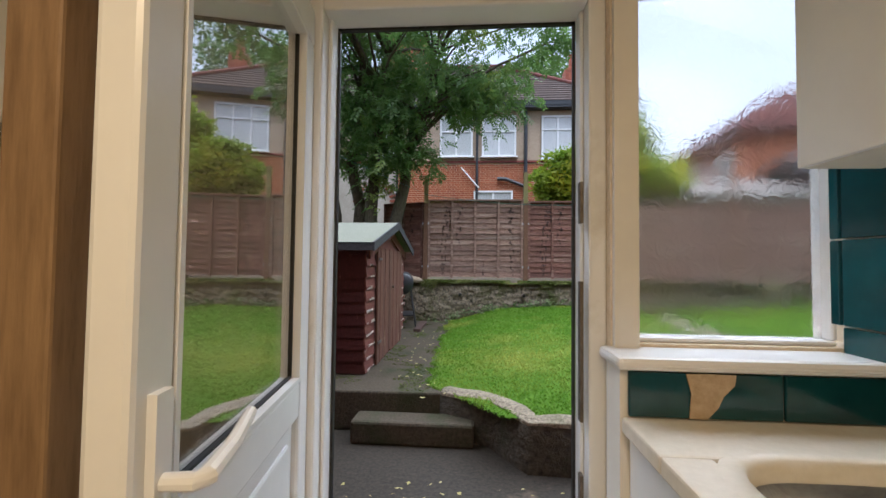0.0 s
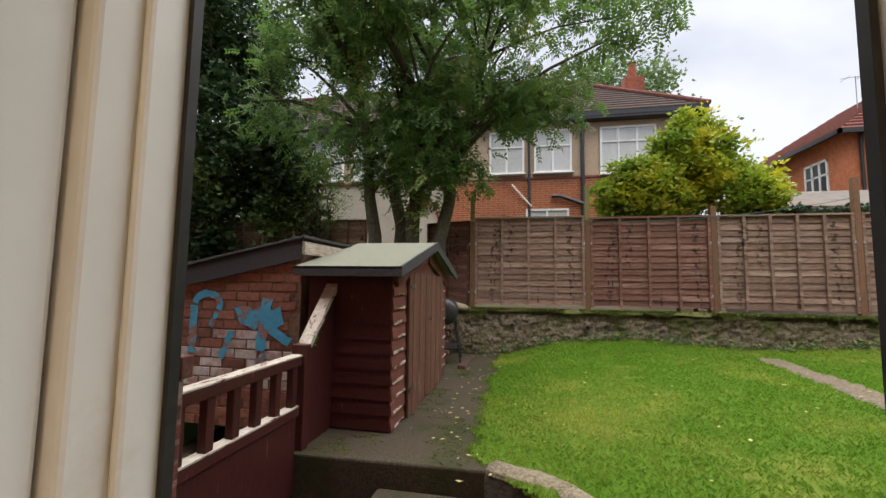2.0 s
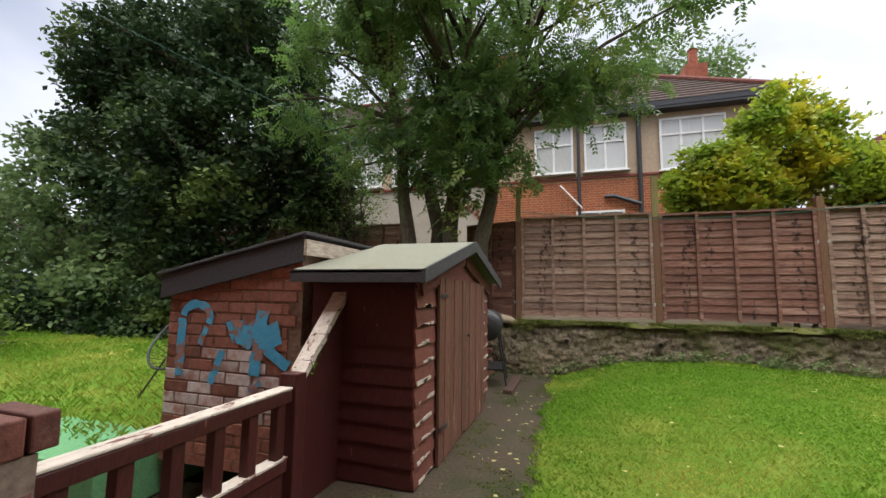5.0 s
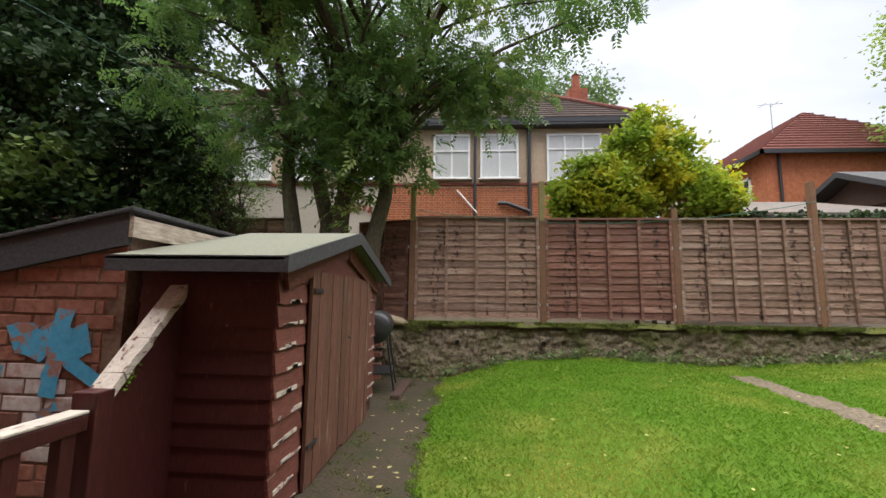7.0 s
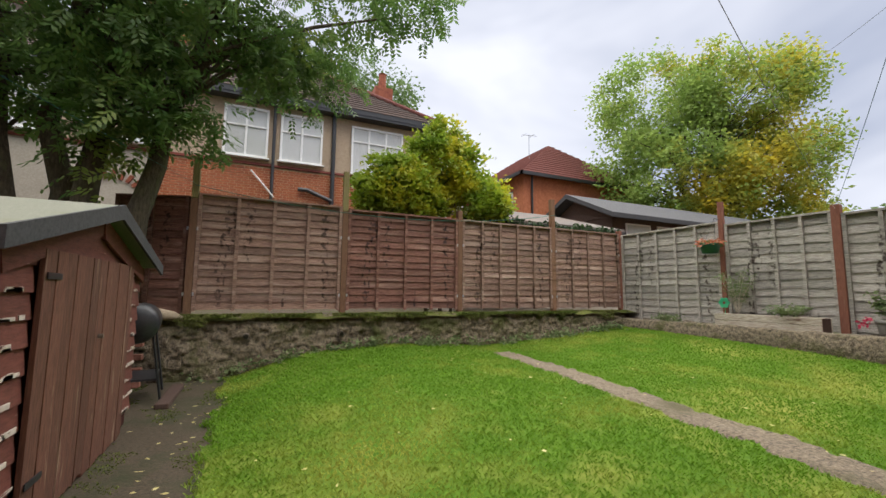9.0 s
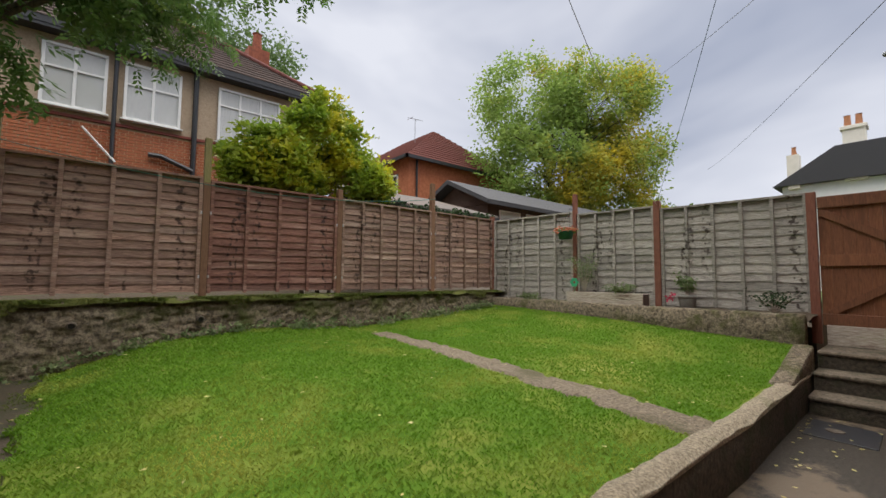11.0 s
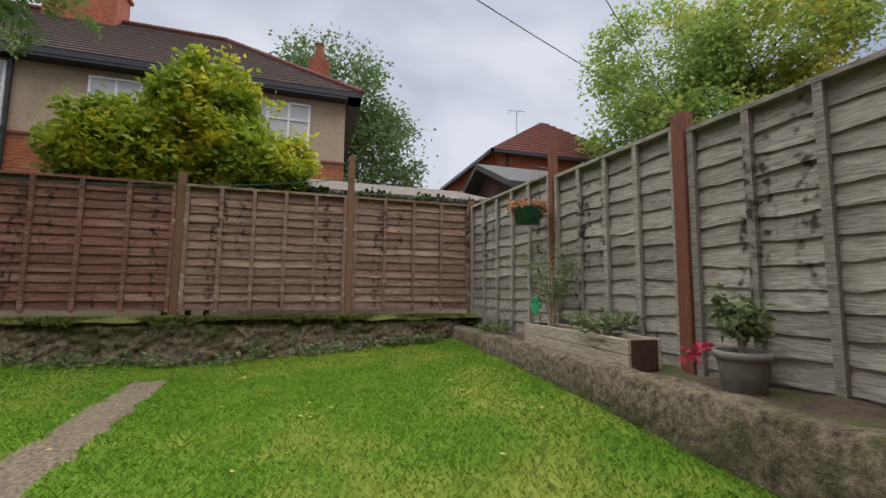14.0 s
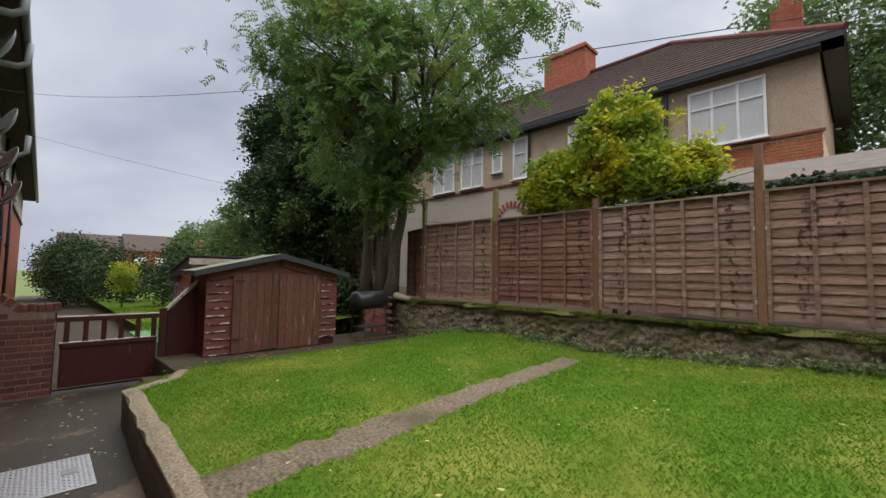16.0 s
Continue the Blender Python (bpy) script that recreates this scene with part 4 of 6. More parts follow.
dish(6.5, 3.95, 0.3, 150)
dish(9.6, 4.0, 0.27, 150)
dish(9.7, 3.5, 0.27, 150)
dish(10.6, 3.8, 0.27, 150)
for x, z in ((-2.2, 4.6), (-4.0, 4.0), (-5.2, 3.6), (-7.5, 3.3)):
    dish(x, z, 0.32, 20)
for x, z in ((-1.4, 4.9), (-3.3, 4.9), (-5.6, 3.9)):
    f = thing("boiler_flue", "grey flue pipe with upturned end", "flue", (x, WY, z), "boiler flues")
    Shape().tube([(0, 0, 0), (0, 0.52, 0.03), (0, 0.62, 0.12), (0, 0.63, 0.45)], 0.05, 10).make("pipe", "dish", f, smooth=True)
wl_box = thing("wall_socket", "small black outdoor socket box on brick", "socket", (3.56, WY + 0.012, 1.0))
Shape().box((0, 0, 0), (0.08, 0.06, 0.16)).make("box", "iron", wl_box, bevel=0.012)
Shape().tube([(0.04, 0.03, 0.16), (0.035, 0.03, 0.5), (0.045, 0.03, 1.1), (0.04, 0.02, 2.2)], 0.008, 6).make("cable", "iron", wl_box)

# ---- garden wall, gate, sloping screen ----
gw = thing("garden_wall", "maroon-painted brick garden wall with sloping brick top", "wall", (-1.6, 1.34, 0), kind="structure")
Shape().prism([(-0.1, 0, 0), (-0.1, 1.12, 0), (-0.1, 1.12, 1.12), (-0.1, 0.78, 1.12), (-0.1, 0.0, 1.76)], (0.2, 0, 0)).make("core", "mortar_dark", gw)
gate = thing("garden_gate", "maroon timber gate with spindles and worn top rail", "gate", (-1.65, 2.5, 0))
Shape().box((-0.02, 0.03, 0.06), (0.02, 1.13, 0.62)).make("panel", "maroon", gate, bevel=0.004)
Shape().box((-0.035, 0.02, 0.6), (0.035, 1.14, 0.665)).make("middle_rail", "maroon", gate, bevel=0.006)
Shape().box((-0.037, 0.02, 0.666), (0.037, 1.14, 0.676)).make("worn_edge", "worn", gate)
Shape().box((-0.04, -0.02, 0.955), (0.04, 1.15, 1.02)).make("top_rail", "maroon", gate, bevel=0.006)
Shape().box((-0.042, -0.02, 1.0205), (0.042, 1.15, 1.034)).make("worn_cap", "worn", gate, bevel=0.004)
for k in range(6):
    y = 0.06 + k * 0.2
    Shape().box((-0.025, y, 0.665), (0.025, y + 0.06, 0.955)).make("spindle", "maroon", gate, bevel=0.004)
Shape().box((-0.05, -0.09, 0.0), (0.05, -0.02, 1.1)).make("post", "maroon", gate, bevel=0.006)
Shape().box((-0.055, 1.16, 0.0), (0.055, 1.25, 1.1)).make("post", "maroon", gate, bevel=0.006)
Shape().box((0.052, -0.075, 0.86), (0.075, -0.03, 0.93)).tube([(0.06, -0.07, 0.93), (0.06, -0.07, 0.97), (0.06, -0.035, 0.97), (0.06, -0.035, 0.93)], 0.005, 6).make("padlock", "alloy", gate, bevel=0.004)
scr = thing("sloping_screen", "maroon board screen with a flaking sloped capping", "screen", (-1.65, 3.76, 0))
Shape().prism([(-0.03, 0, 0), (-0.03, 0.5, 0), (-0.03, 0.5, 1.58), (-0.03, 0, 1.05)], (0.06, 0, 0)).make("panel", "maroon", scr, bevel=0.004)
cap = Shape()
for k in range(8):
    y0, y1 = -0.02 + k * 0.065, -0.02 + (k + 1) * 0.065
    z0, z1 = 1.03 + (y0 + 0.02) * 1.07, 1.03 + (y1 + 0.02) * 1.07
    wob = 0.008 * math.sin(k * 2.3)
    cap.prism([(-0.05, y0, z0 + 0.02), (0.05 + wob, y0, z0 + 0.02 + wob), (0.05 - wob, y1, z1 + 0.02), (-0.05, y1, z1 + 0.02)], (0, -0.02, 0.035))
cap.make("capping", "worn", scr)

# ---- timber shed ----
SX, SY0, SY1, SB = -1.08, 4.15, 6.42, 0.36
shed = thing("garden_shed", "small red-brown timber shed with pale felt roof and closed doors", "shed", (SX, SY0, SB))
D, L = 0.78, SY1 - SY0
RZ, EZ = 1.62, 1.33
Shape().box((-D + 0.02, 0.03, 0), (-0.03, L - 0.03, EZ - 0.02)).make("body", "maroon", shed)
Shape().prism([(-0.012, 0.02, EZ - 0.05), (-0.012, L - 0.02, EZ - 0.05), (-0.012, L / 2 - 0.02, RZ - 0.02)], (-0.05, 0, 0)).make("gable", "shed_red", shed)
nb, bh = 11, 0.122


def lap(name, x0, x1, y0, y1, z, h, material, axis):
    """A lapped board: thicker at its ragged lower edge."""
    s, n = Shape(), 8
    rows = []
    for k in range(n + 1):
        u = k / n
        wob = 0.007 * noise.noise(Vector((u * 5 + z * 17, z * 9, y0 * 7)))
        if axis == "y":
            y = y0 + (y1 - y0) * u
            rows.append([(x0, y, z + h), (x0 + 0.008, y, z + h), (x0 + 0.026, y, z + wob), (x0, y, z + wob)])
        else:
            x = x0 + (x1 - x0) * u
            rows.append([(x, y0, z + h), (x, y0 - 0.008, z + h), (x, y0 - 0.026, z + wob), (x, y0, z + wob)])
    for r in rows:
        s.v += r
    s.f += [(i * 4 + k, (i + 1) * 4 + k, (i + 1) * 4 + (k + 1) % 4, i * 4 + (k + 1) % 4) for i in range(n) for k in range(4)]
    s.f += [(0, 1, 2, 3), (n * 4 + 3, n * 4 + 2, n * 4 + 1, n * 4)]
    return s.make(name, material, shed)


for k in range(nb):
    z = 0.0 + k * bh
    lap("side_board", -D, -0.02, 0.02, 0, z, bh + 0.02, "maroon", "x")
    lap("front_board", -0.03, 0, 0.0, 0.38, z, bh + 0.02, "shed_red", "y")
    lap("front_board", -0.03, 0, L - 0.36, L, z + (0.12 if k == 0 else 0), bh + 0.02 - (0.12 if k == 0 else 0), "shed_red", "y")
    flake = random.Random(k)
    s = Shape()
    for e in range(4):
        for base, span in ((0.01, 0.34), (L - 0.35, 0.32)):
            y = base + span * flake.random() * 0.75
            s.box((-0.011, y, z + (0.123 if k == 0 and base > 1 else 0.002)), (-0.0012, y + flake.uniform(0.03, 0.13), z + (0.123 if k == 0 and base > 1 else 0.0) + flake.uniform(0.012, 0.03)))
    tagged(s.make("flaked_edge", "worn", shed), kind="stuff")
for y0, y1, ga in ((0.0, L / 2, 0), (L / 2, L, 1)):
    zz = lambda y: EZ + (RZ - EZ) * (1 - abs(y - L / 2) / (L / 2)) - 0.05
    Shape().prism([(-0.004, y0 + 0.05, zz(y0 + 0.05) - 0.12), (-0.004, y1 - 0.0, zz(y1) - 0.12 if ga == 0 else zz(y1 - 0.05) - 0.12), (-0.004, y1, zz(y1) - 0.0), (-0.004, y0 + 0.02, zz(y0))], (0.022, 0, 0)).make("gable_board", "shed_red", shed)
for dname, ya, yb in (("door", 0.385, 1.13), ("door", 1.14, 1.9)):
    n = 6
    for k in range(n):
        w = (yb - ya) / n
        y = ya + k * w
        jag = 0.035 * abs(noise.noise(Vector((k * 3.1, ya * 5, 2))))
        s = Shape().prism([(0.0, y + 0.002, -0.005 + jag), (0.0, y + w * 0.5, 0.0 + jag * 1.6), (0.0, y + w - 0.003, 0.02 * (k % 2)), (0.0, y + w - 0.003, 1.3), (0.0, y + 0.002, 1.3)], (0.022 + 0.003 * (k % 2), 0, 0))
        s.make("door_board", "shed_board", shed)
Shape().box((0.026, 0.4, 1.16), (0.032, 0.56, 1.19)).box((0.026, 0.4, 0.22), (0.032, 0.56, 0.25)).make("hinge", "iron", shed)
Shape().tube([(0.02, 1.2, 0.82), (0.05, 1.2, 0.82)], 0.014, 8).make("latch", "rust", shed)
for sgn in (-1, 1):
    ye = L / 2 + sgn * (L / 2 + 0.2)
    ze = EZ - 0.02
    a = [(-D - 0.04, L / 2, RZ + 0.012), (-D - 0.04, ye, ze), (-D - 0.04, ye, ze + 0.022), (-D - 0.04, L / 2, RZ + 0.036)]
    Shape().prism(a, (D + 0.14, 0, 0)).make("roof_felt", "felt", shed, bevel=0.004)
    b = [(0.1, L / 2, RZ - 0.055), (0.1, ye, ze - 0.06), (0.1, ye, ze + 0.026), (0.1, L / 2, RZ + 0.04)]
    Shape().prism(b, (0.018, 0, 0)).make("bargeboard", "felt_dark", shed)
Shape().box((-D - 0.04, -0.2, EZ - 0.075), (0.1, -0.185, EZ + 0.005)).make("fascia", "felt_dark", shed)

# ---- brick outbuilding with painted marks ----
ob_ = thing("brick_outbuilding", "old brick outbuilding with blue and white daubs", "outbuilding", (-3.12, 4.12, 0.3))
Shape().prism([(0.01, 0.0, 0), (1.2, 0, 0), (1.2, 0, 1.62), (0.01, 0, 1.36)], (0, 2.1, 0)).make("core", "mortar_mid", ob_)
Shape().prism([(-0.08, -0.07, 1.36), (1.25, -0.07, 1.64), (1.25, -0.07, 1.665), (-0.08, -0.07, 1.385)], (0, 2.2, 0)).make("roof", "felt_dark", ob_, bevel=0.005)
Shape().prism([(-0.05, -0.05, 1.19), (1.22, -0.05, 1.46), (1.22, -0.05, 1.632), (-0.05, -0.05, 1.36)], (0, 0.03, 0)).make("fascia", "felt_dark", ob_)
Shape().prism([(1.225, -0.05, 1.5), (1.225, 2.1, 1.5), (1.225, 2.1, 1.61), (1.225, -0.05, 1.61)], (0.025, 0, 0)).make("side_fascia", "old_board", ob_)


# ---- fences ----
def fence_panel(fence, a, b, z0, z1, material, battens=5, slats=14, seed=0, rough=1.0, label=""):
    """A lapped-board panel of a fence from a to b (plan): battens and capping, with its slats under it."""
    rng = random.Random(seed)
    (ax, ay), (bx, by) = a, b
    length, ang = math.hypot(bx - ax, by - ay), math.degrees(math.atan2(by - ay, bx - ax))
    h = z1 - z0
    f = Shape()
    for k in range(battens):
        x = (length - 0.045) * k / (battens - 1)
        f.box((x, -0.064, 0.0), (x + 0.045, -0.03, h - 0.03))
    f.box((0, -0.068, h - 0.03), (length, 0.02, h))
    t = f.make("panel", material, fence)
    t.matrix_local = pose(ax, ay, z0, 0, 0, ang)
    if label:
        tagged(t, label)
    for k in range(slats):
        s, n, z = Shape(), 18, 0.02 + k * (h - 0.06) / slats
        hh = (h - 0.06) / slats + 0.03
        ph = rng.uniform(0, 50)
        for i in range(n + 1):
            u = length * i / n
            wob = rough * (0.02 * noise.noise(Vector((u * 2.2 + ph, k * 3.3, 0))) + 0.012 * noise.noise(Vector((u * 8 + ph, k, 1))))
            out = 0.01 * noise.noise(Vector((u * 2.7 + ph, k * 2, 5)))
            s.v += [(u, 0.004, z + hh), (u, -0.004, z + hh), (u, -0.026 + out, z + wob), (u, -0.012 + out, z + wob)]
        s.f += [(i * 4 + j, (i + 1) * 4 + j, (i + 1) * 4 + (j + 1) % 4, i * 4 + (j + 1) % 4) for i in range(n) for j in range(4)]
        s.f += [(0, 1, 2, 3), (n * 4 + 3, n * 4 + 2, n * 4 + 1, n * 4)]
        s.make("slat", material, t)
    return t


def post(fence, x, y, z0, z1, material, w=0.09, clips=True):
    t = Shape().box((-w / 2, -w / 2, -0.15), (w / 2, w / 2, z1 - z0)).make("post", material, fence, bevel=0.005)
    t.location = (x, y, z0)
    if clips:
        for z in (0.35, 1.25):
            for e in (-1, 1):
                Shape().box((min(e * (w / 2 + 0.003), e * (w / 2 + 0.025)), -w / 2 - 0.004, z), (max(e * (w / 2 + 0.003), e * (w / 2 + 0.025)), -w / 2 + 0.012, z + 0.045)).make("clip", "alloy", t)
    return t


back_fence = thing("back_fence", "weathered brown lapped timber fence on the retaining wall", "fence")
side_fence = thing("side_fence", "silver-grey weathered lapped timber fence with red-brown posts", "fence")
far_fence = thing("neighbour_fence", "greyish weathered lapped timber fence of the next garden", "fence")
FY = 8.62
px = [-1.0, 1.08, 3.13, 5.22, 7.05]
for k, mt in enumerate(("fence_brown", "fence_red", "fence_brown", "fence_brown")):
    fence_panel(back_fence, (px[k] + 0.05, FY), (px[k + 1] - 0.05, FY), 1.19, 2.8 + (0.03 if k == 0 else 0), mt, 5 if k != 2 else 6, 14, k, 1.0 if k > 1 else 0.6, "darker red-brown panel" if k == 1 else "")
for x, z1, mt in ((-1.0, 3.35, "post_green"), (1.08, 3.4, "post_green"), (3.13, 2.95, "post_brown"), (5.22, 3.38, "post_brown"), (7.05, 2.86, "post_red")):
    p = post(back_fence, x, FY - 0.02, 1.05, z1 if mt != "post_green" else 2.75, "post_brown" if mt == "post_green" else mt)
    if mt == "post_green":
        Shape().box((-0.042, -0.042, 1.705), (0.042, 0.042, z1 - 1.05)).make("post_extension", "post_green", p)
fence_panel(back_fence, (-1.95, 8.95), (-1.05, FY + 0.03), 1.15, 2.78, "fence_red", 3, 14, 21)
for k in range(3):
    fence_panel(far_fence, (-3.6 - 1.9 * (k + 1), 9.9), (-3.65 - 1.9 * k, 9.9), 1.2, 3.05, "fence_brown", 5, 9, 30 + k)
ry = [8.55, 6.46, 4.94, 3.05]


def side_x(y):
    """The side fence leans outwards from the corner to the gate."""
    return 7.02 + (8.6 - y) * 0.058


for k in range(3):
    fence_panel(side_fence, (side_x(ry[k]) + 0.04, ry[k] - 0.05), (side_x(ry[k + 1]) + 0.04, ry[k + 1] + (0.05 if k < 2 else -0.04)), 0.98 - 0.06 * k, 2.76 - 0.06 * k, "fence_grey", 6 if k != 1 else 5, 13, 10 + k, 1.5)
for y, z1, mt, w in ((6.46, 3.1, "post_red", 0.075), (4.94, 2.77, "post_red", 0.1), (2.97, 2.64, "post_red", 0.1)):
    post(side_fence, side_x(y), y, 0.75, z1, mt, w, False)

# wooden gate at the steps
tg = thing("timber_gate", "orange-brown braced timber garden gate, closed", "gate", (7.35, 2.91, 0.85), turn=-90)
for k in range(8):
    Shape().box((0.0 + 0.12 * k, 0.01, 0.0), (0.1192 + 0.12 * k, 0.03, 1.72)).make("board", "gate_wood", tg, bevel=0.003)
for z in (0.0, 0.78, 1.56):
    Shape().box((0.0, -0.03, z), (0.96, 0.008, z + 0.15)).make("rail", "gate_wood", tg, bevel=0.004)
Shape().prism([(0.02, -0.026, 0.152), (0.14, -0.026, 0.152), (0.95, -0.026, 0.66), (0.95, -0.026, 0.778), (0.9, -0.026, 0.778)], (0, 0.03, 0)).prism([(0.02, -0.026, 1.56), (0.02, -0.026, 1.46), (0.84, -0.026, 0.932), (0.95, -0.026, 0.932), (0.95, -0.026, 0.98)], (0, 0.03, 0)).make("brace", "gate_wood", tg, bevel=0.003)
Shape().box((0.87, -0.045, 0.8), (0.93, -0.031, 0.92)).tube([(0.9, -0.04, 0.86), (0.9, -0.08, 0.86)], 0.01, 6).make("latch", "iron", tg)
post(side_fence, 7.33, 1.885, 0.6, 2.56, "gate_wood", 0.14, False)
post(side_fence, 7.33, 1.42, 0.6, 2.3, "post_red", 0.09, False)
fence_panel(side_fence, (7.35, 1.84), (7.35, 1.44), 0.82, 2.22, "shed_board", 2, 10, 40, 1.0, "narrow red-brown infill panel")
kb = thing("kick_board", "flaking pale painted boards under the gate", "boards", (7.22, 1.5, 0.6))
for k in range(2):
    Shape().box((0, 0, 0.005 + 0.13 * k), (0.03, 1.36, 0.13 + 0.13 * k)).make("board", "old_board", kb, bevel=0.004)


# ---- bench ----
bench = thing("garden_bench", "brown slatted hardwood bench with lattice back", "bench", (4.2, 1.42, 0))
BW = 1.5
for x in (0.0, BW - 0.06):
    Shape().box((x, 0.5, 0), (x + 0.06, 0.56, 0.6)).make("front_leg", "bench", bench, bevel=0.006)
    Shape().prism([(x, 0.06, 0), (x, 0.12, 0), (x, 0.10, 0.42), (x, 0.03, 0.92), (x, -0.03, 0.92), (x, 0.04, 0.42)], (0.06, 0, 0)).make("back_leg", "bench", bench, bevel=0.006)
    arm = Shape()
    prof = [(0.0, 0.645), (0.15, 0.62), (0.3, 0.612), (0.45, 0.625), (0.58, 0.645), (0.63, 0.635)]
    pts = [(x - 0.01, y, z) for y, z in prof] + [(x - 0.01, y, z - 0.045) for y, z in reversed(prof)]
    arm.prism(pts, (0.08, 0, 0)).make("armrest", "bench", bench, bevel=0.008)
    Shape().box((x + 0.01, 0.12, 0.13), (x + 0.05, 0.5, 0.18)).box((x + 0.01, 0.1, 0.34), (x + 0.05, 0.5, 0.4)).make("side_rail", "bench", bench, bevel=0.004)
Shape().box((0.06, 0.505, 0.33), (BW - 0.06, 0.545, 0.4)).make("front_rail", "bench", bench, bevel=0.004)
for k in range(6):
    y = 0.1 + k * 0.083
    Shape().box((0.02, y, 0.402), (BW - 0.02, y + 0.062, 0.425)).make("seat_slat", "bench", bench, bevel=0.005)
bm = pose(0, 0.075, 0.44, 8, 0, 0)
for z0, z1 in ((0.02, 0.08),):
    Shape().box((0.06, -0.015, z0), (BW - 0.06, 0.02, z1), bm).make("back_rail", "bench", bench, bevel=0.005)
top = [(0.03 + (BW - 0.06) * k / 12, 0, 0.43 + 0.035 * math.sin(math.pi * k / 12)) for k in range(13)]
s = Shape().prism([bm @ Vector(p) for p in top] + [bm @ Vector((p[0], 0, 0.36)) for p in reversed(top)], (0, 0.035, 0))
s.make("top_rail", "bench", bench, bevel=0.006)
for c in range(3):
    x0 = 0.1 + c * 0.44
    lat = Shape().box((x0, 0, 0.08), (x0 + 0.035, 0.02, 0.36), bm).box((x0 + 0.385, 0, 0.08), (x0 + 0.42, 0.02, 0.36), bm)
    for k in range(-3, 6):
        for sg in (1, -1):
            ends = []
            for z in (0.08, 0.36):
                xx = k * 0.075 + sg * (z - 0.22) + 0.1
                ends.append((xx, z))
            (xa, za), (xb, zb) = ends
            lo, hi = 0.04, 0.38
            pts = []
            for (xx, z), (xo, zo) in (((xa, za), (xb, zb)), ((xb, zb), (xa, za))):
                if xx < lo or xx > hi:
                    cx = lo if xx < lo else hi
                    z = z + (cx - xx) / (xo - xx) * (zo - z)
                    xx = cx
                pts.append((xx, z))
            (xa, za), (xb, zb) = pts
            if abs(zb - za) < 0.03 or not (0.079 <= min(za, zb) and max(za, zb) <= 0.361):
                continue
            yo = 0.004 if sg > 0 else 0.011
            lat.prism([bm @ Vector((x0 + xa - 0.012, yo, za)), bm @ Vector((x0 + xa + 0.012, yo, za)), bm @ Vector((x0 + xb + 0.012, yo, zb)), bm @ Vector((x0 + xb - 0.012, yo, zb))], (0, 0.007, 0))
    lat.make("lattice", "bench", bench)


def pot(name, label, at, r, h, material, rim, band_mat=None, soil=True):
    t = thing(name, label, "plant pot", at)
    prof = [(r * 0.72, 0), (r * 0.76, h * 0.02), (r * 0.95, h * 0.75), (r * 0.96, h * 0.8), (r * 1.05, h * 0.82), (r * 1.06, h), (r * 0.96, h), (r * 0.92, h * 0.8), (r * 0.7, h * 0.06)]
    Shape().lathe(prof, (0, 0, 0), 26).make("pot", material, t, smooth=True)
    if band_mat:
        for z0, z1 in ((0.2, 0.32), (0.36, 0.48), (0.52, 0.68)):
            w = lambda q: r * (0.76 + 0.19 * q / 0.75) + 0.004
            Shape().lathe([(w(z0) - 0.01, h * z0), (w(z0), h * z0 + 0.004), (w(z1), h * z1 - 0.004), (w(z1) - 0.01, h * z1)], (0, 0, 0), 26, False).make("glazed_band", band_mat, t, smooth=True)
    if soil:
        Shape().lathe([(r * 0.9, h * 0.86), (r * 0.5, h * 0.89), (0.01, h * 0.9)], (0, 0, 0), 18).make("soil", "soil", t, smooth=True)
    return t


pb = pot("large_plant_pot", "large terracotta pot with cream glaze and bare stems", (4.05, 1.55, 0), 0.18, 0.34, "terracotta", 0.02, "glaze")
st = Shape()
for pts in (((0, 0, 0.3), (-0.02, 0.06, 0.5), (0.05, 0.2, 0.75), (0.25, 0.35, 0.95)), ((0.02, 0, 0.3), (0.1, 0.15, 0.4), (0.35, 0.35, 0.38), (0.55, 0.45, 0.5), (0.62, 0.5, 0.62)),
            ((0, 0, 0.3), (-0.08, 0.22, 0.36), (-0.2, 0.4, 0.3), (-0.3, 0.52, 0.42)), ((0, 0, 0.3), (0.0, -0.02, 0.7), (0.05, 0.02, 0.85))):
    st.tube(pts, [0.012, 0.009, 0.007, 0.004][:len(pts)] + [0.003] * max(0, len(pts) - 4), 6)
st.make("bare_stems", "old_board", pb, smooth=True)
pot("small_plant_pot", "small banded cream and brown glazed pot", (3.55, 1.62, 0), 0.11, 0.28, "terracotta", 0.02, "glaze", False)
rp = pot("red_bowl_planter", "red glazed bowl planter on the steps", (6.45, 1.75, 0.4), 0.17, 0.2, "red_glaze", 0.02)
rng = np.random.default_rng(5)
n_ = new("sprigs", quads_mesh("sprigs", leaves(rng, np.array([(0, 0, 0.2), (0.08, 0.05, 0.2), (-0.07, 0.03, 0.2)]), 0.04, 12, 0.09, 0.012, -0.5), "leaf_herb"))
n_.parent = rp


